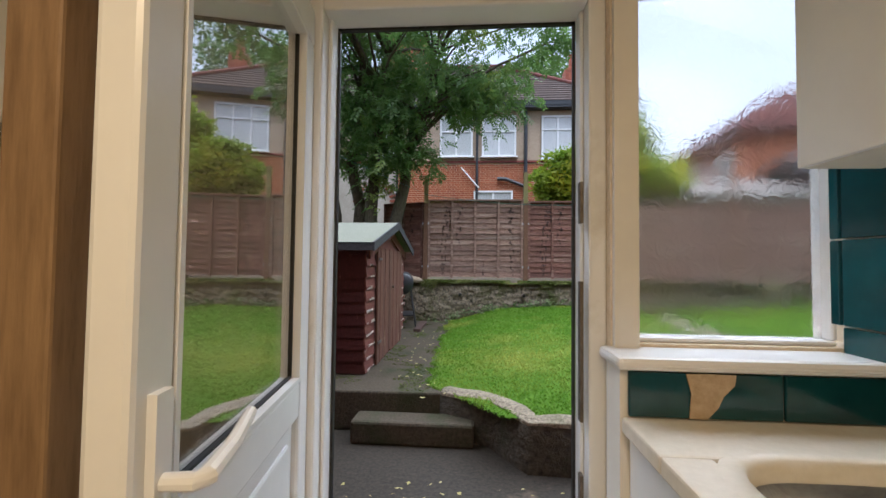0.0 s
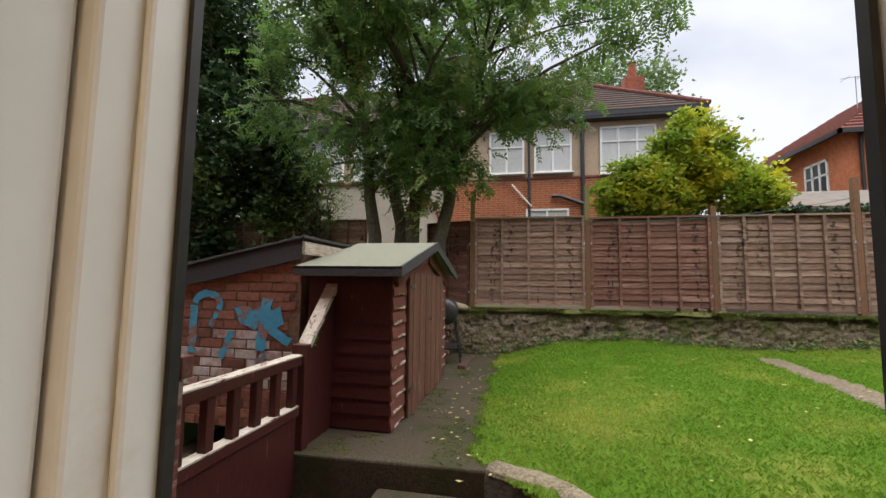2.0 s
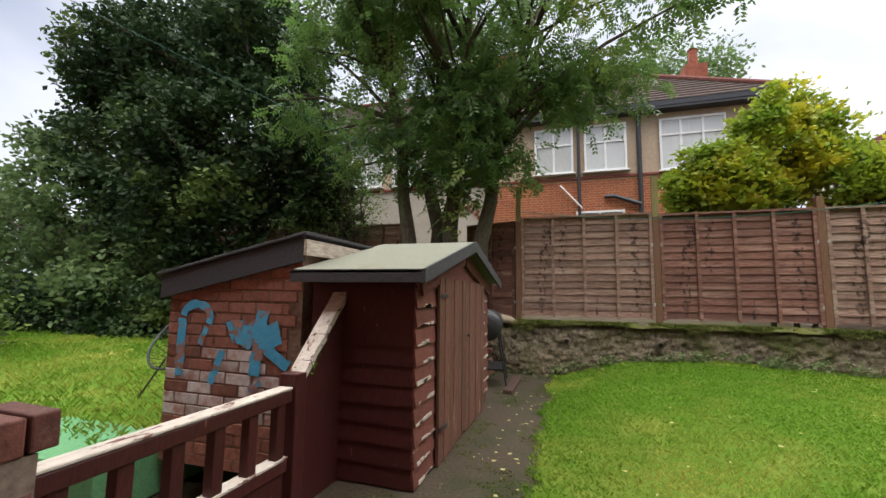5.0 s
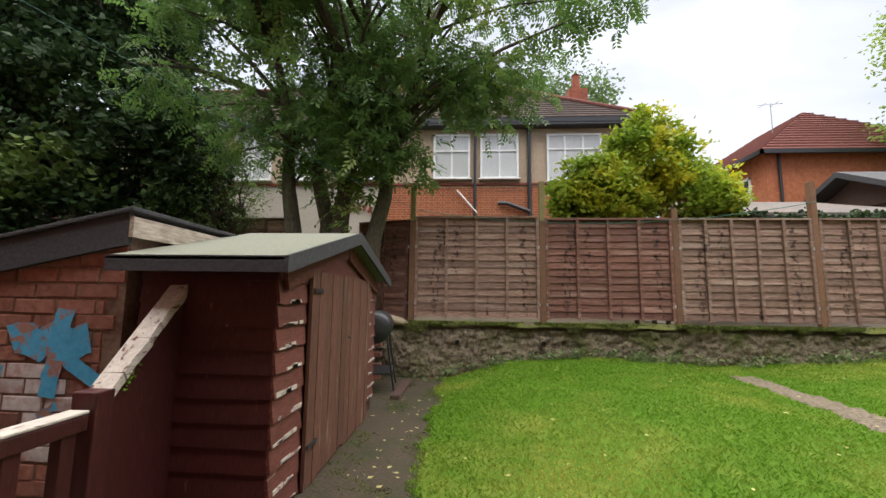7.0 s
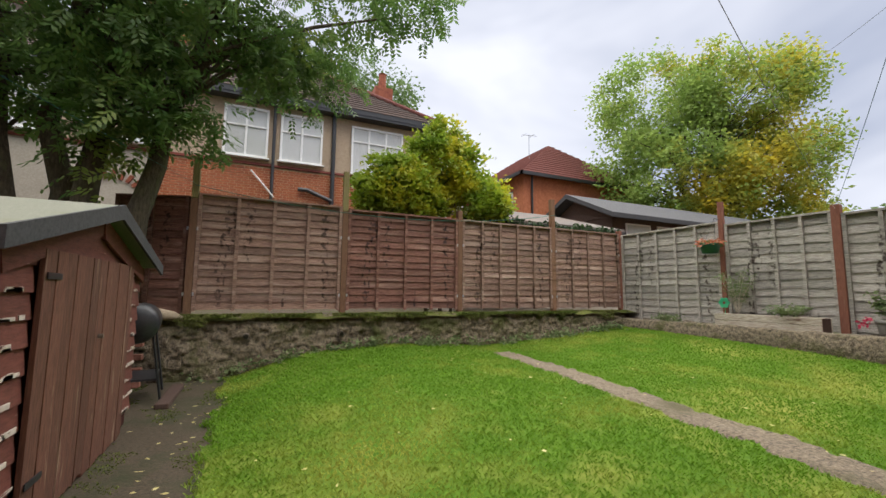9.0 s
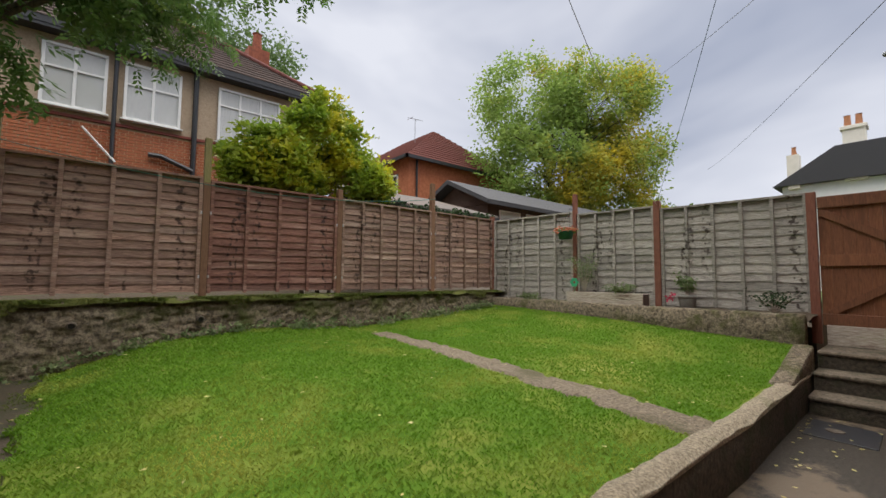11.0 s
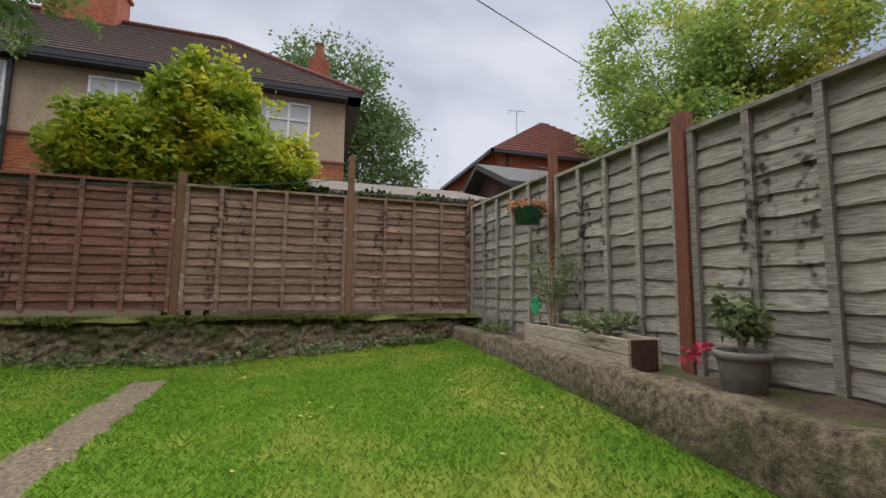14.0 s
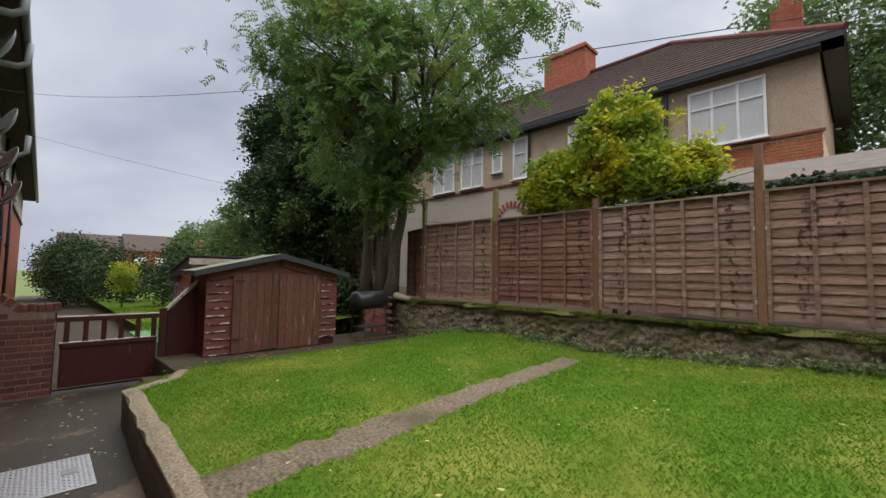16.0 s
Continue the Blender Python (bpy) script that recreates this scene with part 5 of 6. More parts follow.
def plant(name, label, at, height, radius, stems, seed, leaf="leaf_herb", per=9, size=(0.06, 0.022), flowers=None):
    """A loose potted or bedded plant: thin stems with leaves and, where it blooms, petals."""
    rg = np.random.default_rng(seed)
    t = thing(name, label, "plant", at)
    w, ends = Shape(), []
    for k in range(stems):
        a, hh = rg.uniform(0, 6.28), height * rg.uniform(0.6, 1)
        e = Vector((math.cos(a) * radius * rg.uniform(0.3, 1), math.sin(a) * radius * rg.uniform(0.3, 1), hh))
        m_ = Vector((e.x * 0.35, e.y * 0.35, hh * 0.55))
        w.tube([(0, 0, -0.02), m_, e], [0.006, 0.005, 0.002], 5)
        ends += [m_.lerp(e, u) for u in (0.0, 0.25, 0.5, 0.75, 1.0)]
    w.make("stems", "old_board", t)
    lf = new("leaves", quads_mesh("leaves", leaves(rg, np.array(ends), 0.03, per, size[0], size[1], 0.1), leaf))
    lf.parent = t
    if flowers:
        mt_, pts, cnt = flowers
        fl = new("flowers", quads_mesh("flowers", leaves(rg, np.array(pts), 0.022, cnt, 0.04, 0.035, 0.0), mt_))
        fl.parent = t
    return t


# side bed: trough, pots, plants, hanging basket
tr = thing("timber_trough", "weathered grey timber planting trough", "planter", (6.78, 5.02, 0.975))
Shape().box((0, 0, 0), (0.025, 1.42, 0.105)).box((0, 0, 0.11), (0.025, 1.42, 0.21)).box((0.25, 0, 0), (0.275, 1.42, 0.21)).make("side_board", "old_board", tr, bevel=0.004)
Shape().box((0.0255, 0.002, 0.0), (0.2495, 0.026, 0.205)).make("end_board", "dark_timber", tr, bevel=0.004)
Shape().box((0.0255, 1.394, 0.0), (0.2495, 1.418, 0.205)).make("end_board", "dark_timber", tr, bevel=0.004)
Shape().box((0.026, 0.027, 0.02), (0.249, 1.393, 0.165)).make("soil", "soil", tr)
plant("trough_shrub", "thin pale-leaved shrub in the timber trough", (6.92, 6.15, 1.14), 0.75, 0.3, 16, 3, "leaf_herb", 8, (0.07, 0.014))
plant("trough_herb", "straggly green seedlings in the timber trough", (6.92, 5.45, 1.14), 0.2, 0.3, 14, 4, "leaf_herb", 6)
wm = thing("garden_pinwheel", "mint green plastic flower pinwheel", "pinwheel", (6.84, 6.3, 1.14))
Shape().tube([(0, 0, -0.05), (0, 0, 0.2)], 0.004, 6).make("stick", "mint", wm)
for k in range(6):
    a = k * math.pi / 3
    Shape().lathe([(0.034, 0), (0.034, 0.01)], (0, 0, 0), 10).make("petal", "mint", wm).matrix_local = pose(-0.02, 0.055 * math.cos(a), 0.22 + 0.055 * math.sin(a), 0, 90, 0)
gp = pot("grey_plant_pot", "grey plastic pot on the earth bed", (7.03, 4.44, 0.96), 0.13, 0.23, "grey_pot", 0.02)
plant("fuchsia", "leafy potted fuchsia with red blooms", (7.03, 4.44, 1.15), 0.36, 0.15, 9, 8, "leaf_herb", 9, (0.06, 0.03), ("petal_red", [(-0.05, 0.2, 0.02), (-0.12, 0.14, 0.05), (-0.1, 0.24, 0.0), (-0.14, 0.2, -0.03)], 10))
plant("bed_weeds", "dry twiggy weeds on the earth bed", (6.95, 3.35, 0.97), 0.3, 0.3, 14, 9, "leaf_dark", 5, (0.05, 0.02))
plant("bed_seedling", "small green weeds by the side wall", (6.92, 7.4, 0.96), 0.14, 0.3, 14, 12, "leaf_herb", 7, (0.05, 0.02))
hb = thing("hanging_basket", "dark green hanging basket with red flowers", "hanging basket", (6.86, 6.5, 2.18))
Shape().lathe([(0.02, 0), (0.12, 0.01), (0.155, 0.16), (0.165, 0.17), (0.15, 0.17), (0.11, 0.03)], (0, 0, 0), 18).make("basket", "wire", hb, smooth=True)
fb = np.array([(0.14 * math.cos(a), 0.14 * math.sin(a), 0.19) for a in np.linspace(0, 6.2, 14)])
bl = new("blooms", quads_mesh("blooms", leaves(rng, fb, 0.035, 14, 0.05, 0.035, 0.3), "petal_rust"))
bl.parent = hb
bl2 = new("foliage", quads_mesh("foliage", leaves(rng, fb, 0.04, 7, 0.06, 0.03, 0.4), "leaf_herb"))
bl2.parent = hb
Shape().tube([(0.15, 0, 0.17), (0.12, -0.02, 0.62)], 0.003, 5).tube([(-0.15, 0, 0.17), (0.12, -0.02, 0.62)], 0.003, 5).tube([(0.12, -0.02, 0.62), (0.2, -0.05, 0.6)], 0.008, 5).make("chains", "iron", hb)

# manholes
mh = thing("manhole_cover", "silver chequer-plate manhole cover in the patio", "manhole cover", (1.1, 2.12, 0.0))
Shape().box((0, 0, 0), (0.72, 0.58, 0.012)).make("plate", "alloy", mh, bevel=0.003)
tread = Shape()
for i in range(22):
    for j in range(18):
        tread.box((-0.011, -0.003, 0), (0.011, 0.003, 0.004), pose(0.03 + i * 0.0315, 0.03 + j * 0.0305, 0.0118, 0, 0, 45 if (i + j) % 2 else -45))
tagged(tread.make("raised_tread", "alloy", mh), kind="stuff")
Shape().box((0.3, 0.38, 0.0122), (0.4, 0.48, 0.022)).make("lifting_key_block", "steel", mh, bevel=0.003)
mh2 = thing("old_drain_cover", "dark flush iron drain cover", "drain cover", (5.05, 2.32, 0.0))
Shape().box((0, 0, 0), (0.6, 0.5, 0.01)).make("plate", "iron", mh2, bevel=0.003)
Shape().lathe([(0.07, 0.0102), (0.07, 0.016), (0.01, 0.016)], (0.3, 0.3, 0), 18).make("cap", "rust", mh2)

for x in (-0.25, 1.0):
    dr = thing("drain_hole", "short dark clay drain pipe in the retaining wall", "drain pipe", (x, 8.12, 0.87), "wall drain holes")
    Shape().lathe([(0.032, 0), (0.045, 0), (0.045, 0.14), (0.032, 0.14)], (0, 0, 0), 14, False).make("pipe", "rust", dr, smooth=True).matrix_local = pose(0, 0.0, 0, -90, 0, 0)
    # Black disc just inside the mouth paints the shade of the pipe's depth.
    Shape().lathe([(0.031, 0.03), (0.031, 0.035)], (0, 0, 0), 14).make("dark_bore", "rubber", dr).matrix_local = pose(0, 0.0, 0, -90, 0, 0)
ml = new("capping_moss", quads_mesh("capping_moss", leaves(rng, np.array([(-1.65 + rng.normal(0, 0.02), 3.77 + u, 1.075 + u * 1.07) for u in np.linspace(0, 0.09, 12)]), 0.014, 40, 0.018, 0.012, 0.3), "grass"))
tagged(ml, "bright green moss clump on the sloped capping", "moss", kind="stuff")

# barrel barbecue, stones and chair
bq = thing("barrel_barbecue", "black barrel barbecue on thin legs", "barbecue", (-1.25, 7.3, 0.4), turn=8)
Shape().lathe([(0.02, -0.42), (0.16, -0.41), (0.19, -0.38), (0.19, 0.38), (0.16, 0.41), (0.02, 0.42)], (0, 0, 0), 20).make("drum", "iron", bq, smooth=True).matrix_local = pose(0, 0, 0.74, 90, 0, 0)
for y in (-0.3, 0.3):
    Shape().tube([(0.14, y, 0.63), (0.24, y, -0.03)], 0.013, 6).tube([(-0.14, y, 0.63), (-0.24, y, -0.03)], 0.013, 6).make("leg", "iron", bq)
Shape().box((-0.2, -0.3, 0.18), (0.2, 0.3, 0.2)).make("rack", "iron", bq)
pl = Shape().box((-0.98, 6.8, 0.345), (-0.86, 7.75, 0.40)).make("edging_plank", "dark_timber", bevel=0.01)
tagged(pl, "dark damp plank lying under the barbecue", "plank")
bw = thing("brick_pier", "stub of old red brickwork by the tree", "brickwork", (-2.2, 7.85, 0.36))
for r in range(11):
    for c in range(4):
        Shape().box((0, 0, 0), (0.21, 0.1, 0.066)).make("brick", "brick_old", bw, bevel=0.006).location = (c * 0.225 - (0.1 if r % 2 else 0), 0.005 * ((r * 3 + c) % 3), r * 0.077)
ch = thing("garden_chair", "dark woven round garden chair", "chair", (-4.2, 5.2, 0.42))
ring = [(0.38 * math.cos(a), 0.3 * math.sin(a) * 0.9, 0.62 + 0.3 * math.sin(a)) for a in np.linspace(0, 6.283, 25)]
cs = Shape().tube(ring, 0.014, 6)
for k in range(0, 24, 1):
    cs.tube([ring[k], (0, -0.05, 0.36)], 0.004, 4)
cs.make("woven_seat", "iron", ch)
for x, y in ((-0.25, -0.2), (0.25, -0.2), (-0.2, 0.22), (0.2, 0.22)):
    Shape().tube([(x * 0.5, y * 0.5, 0.4), (x * 1.2, y * 1.2, 0)], 0.01, 6).make("leg", "iron", ch)
tf = thing("turf_mat", "pale green artificial turf mat", "mat", (-4.9, 3.7, 0.03))
Shape().box((0, 0, 0), (1.75, 1.7, 0.35)).make("mat", "mat_green", tf, bevel=0.01)


# ---- houses behind ----
fh = thing("rear_house", "semi-detached house, brown pebbledash over red brick, hipped dark roof", "house", (0, 15.9, 1.0))
Shape().box((-14, 0, 0), (-3.0, 7, 6.5)).make("wall", "render_pale", fh)
Shape().box((-3.0, 0.0, 4.45), (5.5, 7, 6.5)).box((-14, -0.03, 4.5), (-3.0, -0.002, 6.4)).make("upper_wall", "render", fh)
Shape().box((-3.0, 0.02, 0), (5.5, 6.98, 4.4)).make("lower_wall", "mortar", fh)
fb_ = Shape()
for x, z, ln in brick_rows(-3.0, 5.5, 2.0, 4.38):
    fb_.box((x, -0.004, z), (x + ln, 0.015, z + 0.066))
tagged(fb_.make("brickwork", "brick_far", fh), "orange-red brick", kind="stuff")
Shape().box((-14, -0.06, 4.4), (5.56, 0, 4.47)).make("string_course", "red_trim", fh)
Shape().box((-14, -0.4, 6.42), (5.95, 0.05, 6.5)).box((-14, -0.42, 6.5), (5.98, -0.38, 6.68)).box((5.55, -0.4, 6.42), (5.95, 7.3, 6.5)).box((5.94, -0.4, 6.5), (5.98, 7.3, 6.68)).make("eaves", "iron", fh)
Shape().poly([(-14, -0.42, 6.66), (6, -0.42, 6.66), (1.15, 3.6, 9.9), (-14, 3.6, 9.9), (6, 7.5, 6.66), (-14, 7.5, 6.66)], [(0, 1, 2, 3), (1, 4, 2), (4, 5, 3, 2), (0, 3, 5), (0, 5, 4, 1)]).make("roof", "slate", fh)
tl = Shape()
for k in range(18):
    u = k / 18
    y, z, xr = -0.42 + 4.02 * u, 6.66 + 3.24 * u, 6 - 4.85 * u
    tl.box((-14, y - 0.012, z + 0.004), (xr, y + 0.03, z + 0.035))
tagged(tl.make("tile_courses", "slate", fh), kind="stuff")
Shape().tube([(6, -0.42, 6.7), (1.15, 3.6, 9.95)], 0.09, 8).tube([(1.15, 3.6, 9.95), (-14, 3.6, 9.95)], 0.09, 8).make("ridge_tiles", "red_tiles", fh)
Shape().box((-4.3, 3.1, 8.8), (-2.2, 4.1, 11.2)).box((-4.38, 3.02, 10.95), (-2.12, 4.18, 11.1)).make("chimney", "brick", fh, bevel=0.02)
Shape().box((4.2, 3.2, 7.5), (5.0, 3.9, 9.6)).lathe([(0.2, 9.6), (0.16, 10.3), (0.2, 10.35)], (4.6, 3.55, 0), 10).make("chimney", "brick", fh)
for x, r in ((0.12, 0.05), (1.98, 0.07), (-3.0, 0.05)):
    Shape().tube([(x, -0.09, 2), (x, -0.09, 6.5)], r, 8).make("drainpipe", "iron", fh)
Shape().tube([(1.98, -0.12, 3.45), (1.2, -0.12, 3.75), (0.9, -0.12, 3.75)], 0.07, 8).make("waste_pipe", "iron", fh)
Shape().tube([(-0.5, -0.12, 4.2), (0.2, -0.12, 3.4)], 0.03, 6).make("waste_pipe", "upvc", fh)
s = Shape()
for k in range(13):
    a = math.pi * k / 12
    s.box((-0.045, -0.03, 0.62), (0.045, 0.03, 0.86), pose(-3.9, -0.03, 2.9, 0, 90 - math.degrees(a), 0))
s.make("brick_arch", "brick", fh)
wins = ((-1.33, -0.05, 5.62, 7.22, [0.5], [(0, 1, 0.62), (1, 2, 0.62)]), (0.3, 1.62, 5.62, 7.22, [0.5], [(0, 1, 0.62), (1, 2, 0.62)]), (2.58, 4.44, 5.5, 7.2, [0.33, 0.66], [(0, 1, 0.68), (1, 2, 0.68), (2, 3, 0.68)]),
        (-3.78, -3.09, 5.6, 7.3, [], [(0, 1, 0.62)]), (-4.87, -4.35, 6.05, 6.88, [], []), (-6.7, -5.39, 5.6, 7.35, [0.5], [(0, 1, 0.62), (1, 2, 0.62)]), (-8.54, -7.14, 5.6, 7.35, [0.5], [(0, 1, 0.62), (1, 2, 0.62)]))
for x0, x1, z0, z1, c, b in wins:
    window("rear_window", "white casement window of the house behind", x0, x1, z0, z1, 15.87, c, b, facing=-1, depth=0.06, bar=0.07, group="rear house windows", lined=True)
window("ground_window", "white ground-floor window of the house behind", 0.0, 1.5, 3.2, 4.3, 15.87, [0.5], [], facing=-1, depth=0.06, bar=0.07, lined=True)

h2 = thing("corner_house", "orange brick house with red hipped tile roof", "house", (12.8, 20.1, 0.8))
Shape().box((0, 0, 0), (9, 10, 7.2)).make("wall", "brick_far", h2)
Shape().poly([(-0.4, -0.4, 7.2), (9.4, -0.4, 7.2), (9.4, 10.4, 7.2), (-0.4, 10.4, 7.2), (4.5, 3.4, 10.6), (4.5, 6.6, 10.6)], [(0, 1, 4), (1, 2, 5, 4), (2, 3, 5), (3, 0, 4, 5), (3, 2, 1, 0)]).make("roof", "red_tiles", h2)
tl = Shape()
for k in range(16):
    u = k / 16
    y, z = -0.4 + 3.8 * u, 7.2 + 3.4 * u
    tl.box((-0.4 + 4.9 * u, y - 0.03, z), (9.4 - 4.9 * u, y + 0.02, z + 0.05))
    tl.box((-0.43 + 4.9 * u, y, z), (-0.38 + 4.9 * u, 10.4 - 3.8 * u, z + 0.05))
tagged(tl.make("tile_courses", "red_tiles", h2), kind="stuff")
Shape().box((-0.5, -0.5, 7.02), (9.5, -0.38, 7.2)).box((-0.5, -0.5, 7.02), (-0.38, 10.5, 7.2)).tube([(0.5, -0.08, 0), (0.5, -0.08, 7.1)], 0.06, 8).make("gutter", "iron", h2)
for y in (1.0, 3.6):
    s = Shape().box((-0.06, y, 4.7), (0.02, y + 1.5, 4.8)).box((-0.06, y, 6.3), (0.02, y + 1.5, 6.4)).box((-0.06, y, 5.7), (0.02, y + 1.5, 5.77))
    for k in (0, 0.47, 0.94, 1.41):
        s.box((-0.06, y + k, 4.7), (0.02, y + k + 0.09, 6.4))
    s.make("window_frame", "upvc", h2)
    Shape().box((-0.02, y + 0.05, 4.75), (-0.004, y + 1.45, 6.35)).make("window_glass", "black", h2)
Shape().tube([(2.6, 3, 9.3), (2.6, 3, 10.9)], 0.02, 5).tube([(2.0, 3, 10.8), (3.2, 3, 10.9)], 0.015, 5).tube([(2.2, 2.7, 10.8), (2.2, 3.3, 10.8)], 0.012, 4).tube([(2.8, 2.7, 10.85), (2.8, 3.3, 10.85)], 0.012, 4).make("aerial", "dish", h2)

ga = thing("lean_to_roof", "low grey sheet-roofed garage behind the fence", "garage", (3.7, 9.3, 1.0))
Shape().box((0, 0.3, 0), (4.6, 2.8, 1.85)).make("wall", "render_pale", ga)
Shape().prism([(-0.15, 0.0, 1.98), (-0.15, 2.9, 2.85), (-0.15, 2.9, 2.92), (-0.15, 0, 2.05)], (4.5, 0, 0)).make("roof", "grey_roof", ga)
Shape().box((-0.15, -0.03, 1.86), (4.35, 0.0, 2.0)).make("gutter", "iron", ga)
iv = new("ivy", quads_mesh("ivy", leaves(rng, np.array([(x, 9.2, 2.95 + 0.04 * math.sin(x * 7)) for x in np.linspace(4.0, 7.6, 60)]), 0.06, 12, 0.08, 0.07, 0.5), "leaf_dark"))
tagged(iv, "dark ivy trailing along the fence top", "ivy", kind="stuff")

ss = thing("summer_house", "dark timber outbuilding with felt gable roof", "outbuilding", (8.7, 10.4, 0.9))
Shape().box((0.1, 0, 0), (8.6, 2.8, 2.75)).make("wall", "dark_timber", ss)
Shape().prism([(-0.3, -0.4, 2.65), (-0.3, 1.4, 3.5), (-0.3, 3.2, 2.65), (-0.3, 3.2, 2.78), (-0.3, 1.4, 3.64), (-0.3, -0.4, 2.78)], (9.2, 0, 0)).make("roof", "felt_dark", ss)
Shape().prism([(0.06, 0, 2.75), (0.06, 2.8, 2.75), (0.06, 1.4, 3.45)], (0.1, 0, 0)).make("gable", "dark_timber", ss)
for x in (0.6, 1.9, 4.0):
    Shape().box((x, -0.03, 1.95), (x + 1.0, 0.0, 2.6)).make("window_frame", "upvc", ss)
    Shape().box((x + 0.06, -0.04, 2.0), (x + 0.94, -0.031, 2.55)).make("window_pane", "curtain", ss)

wh = thing("white_house", "white rendered house with dark slate roof", "house", (31, -2, 0.8))
Shape().box((0, 0, 0), (8, 9.3, 6.2)).make("wall", "upvc", wh)
Shape().prism([(-0.4, -0.4, 6.1), (-0.4, 9.7, 6.1), (-0.4, 6.9, 8.0), (-0.4, 1.2, 8.0)], (8.4, 0, 0)).make("roof", "felt_dark", wh)
Shape().box((-0.3, 5.7, 6.0), (0.6, 6.6, 9.0)).box((-0.38, 5.62, 8.8), (0.68, 6.68, 8.95)).make("chimney", "white_wall", wh)
Shape().box((-0.3, 8.45, 5.9), (0.4, 9.0, 7.9)).make("chimney", "white_wall", wh)
Shape().lathe([(0.16, 9.0), (0.13, 9.6), (0.16, 9.65)], (0.15, 5.95, 0), 8).lathe([(0.16, 9.0), (0.13, 9.6), (0.16, 9.65)], (0.15, 6.4, 0), 8).lathe([(0.13, 7.9), (0.1, 8.35), (0.13, 8.4)], (0.05, 8.7, 0), 8).make("chimney_pots", "terracotta", wh)
for k, (x, y) in enumerate(((-86, 12), (-80, 20), (-92, 4))):
    hh = thing("distant_house", "distant brick house with tiled roof", "house", (x, y, -0.13), "distant houses")
    Shape().box((0, 0, 0), (9, 9, 5)).make("wall", "brick", hh)
    Shape().prism([(-0.3, -0.3, 5), (9.3, -0.3, 5), (4.5, -0.3, 8.0)], (0, 9.6, 0)).make("roof", "red_tiles" if k % 2 else "slate", hh)
    for j in range(3):
        Shape().box((9.0, 1 + 2.8 * j, 2.6), (9.06, 2.6 + 2.8 * j, 4.0)).make("window", "upvc", hh)

# ---- trees ----
tree("ash_tree", "multi-stemmed ash tree with drooping feathery green leaves", (-2.2, 8.25, 1.05),
     [(-0.55, 0.0, (-3.6, 8.5, 7.0)), (-0.2, 0.15, (-2.6, 8.9, 7.8)), (0.1, -0.05, (-1.7, 8.2, 7.4)), (0.5, -0.1, (-0.6, 8.5, 6.6))],
     [((-2.2, 8.5, 6.3), (2.9, 2.6, 2.2)), ((-0.4, 8.3, 6.0), (2.4, 2.2, 1.3)), ((-4.2, 8.6, 5.6), (1.7, 1.8, 1.6)), ((-1.5, 8.2, 3.9), (0.95, 0.8, 1.0)), ((-2.4, 8.6, 8.0), (2.6, 2.4, 1.6)), ((0.5, 8.3, 4.75), (1.2, 0.9, 0.6)), ((-3.0, 8.3, 4.4), (0.9, 0.8, 0.8)), ((-1.35, 8.1, 3.2), (0.8, 0.6, 0.8)), ((-2.4, 8.0, 4.2), (1.4, 0.7, 0.9)), ((1.3, 8.2, 6.6), (1.5, 1.3, 0.9)), ((-3.0, 5.6, 6.7), (1.5, 1.5, 0.9)), ((-2.7, 7.0, 7.2), (2.0, 1.6, 1.2))],
     1450, 5, 0.17, 0.27, 0.05, "leaf_ash", 1, limbs=170, thick=0.16, gap=0.2, droop=0.55, scale=0.9, shape=fronds)
tree("evergreen", "tall dense dark evergreen tree overgrown with ivy", (-8.6, 10.2, 0.6), [(0, 0, (-8.6, 10.2, 8.6))],
     [((-8.6, 10.0, 4.6), (3.1, 2.2, 3.6)), ((-8.2, 10.2, 7.8), (2.1, 1.8, 2.2)), ((-6.4, 9.9, 3.6), (1.5, 1.3, 2.2)), ((-10.4, 10.2, 6.0), (1.7, 1.4, 2.2)), ((-11.0, 10.2, 3.2), (1.8, 1.4, 1.8)), ((-9.6, 10.6, 9.2), (1.5, 1.2, 1.4)), ((-12.2, 9.9, 5.6), (2.2, 1.7, 3.4)), ((-12.6, 9.6, 8.2), (1.5, 1.4, 1.7)), ((-11.2, 10.0, 8.0), (1.7, 1.5, 1.8))],
     3000, 34, 0.17, 0.16, 0.1, "leaf_dark", 2, limbs=60, thick=0.22, gap=0.0, droop=0.2, scale=0.9)
tree("hedge_shrub", "large green shrub at the garden boundary", (-13.0, 9.5, 0.7), [(0, 0, (-13, 9.5, 4.0))],
     [((-13.5, 9.6, 3.6), (2.8, 1.8, 2.9)), ((-16.5, 9.6, 2.7), (2.6, 1.8, 2.0)), ((-10.8, 9.0, 1.7), (1.8, 1.2, 1.3)), ((-20.5, 9, 2.6), (3, 1.8, 2.0))],
     1300, 30, 0.18, 0.17, 0.1, "leaf_green", 3, limbs=40, thick=0.12, gap=0.0)
tree("brown_thicket", "bare brownish thicket beside the ash tree", (-4.9, 9.4, 1.0), [(0, 0, (-5.0, 9.6, 4.2)), (0.2, 0, (-4.4, 9.5, 3.8))],
     [((-4.9, 9.6, 3.4), (0.9, 0.7, 1.1))], 260, 8, 0.12, 0.06, 0.03, "leaf_ash", 13, limbs=130, thick=0.04, gap=-0.4)
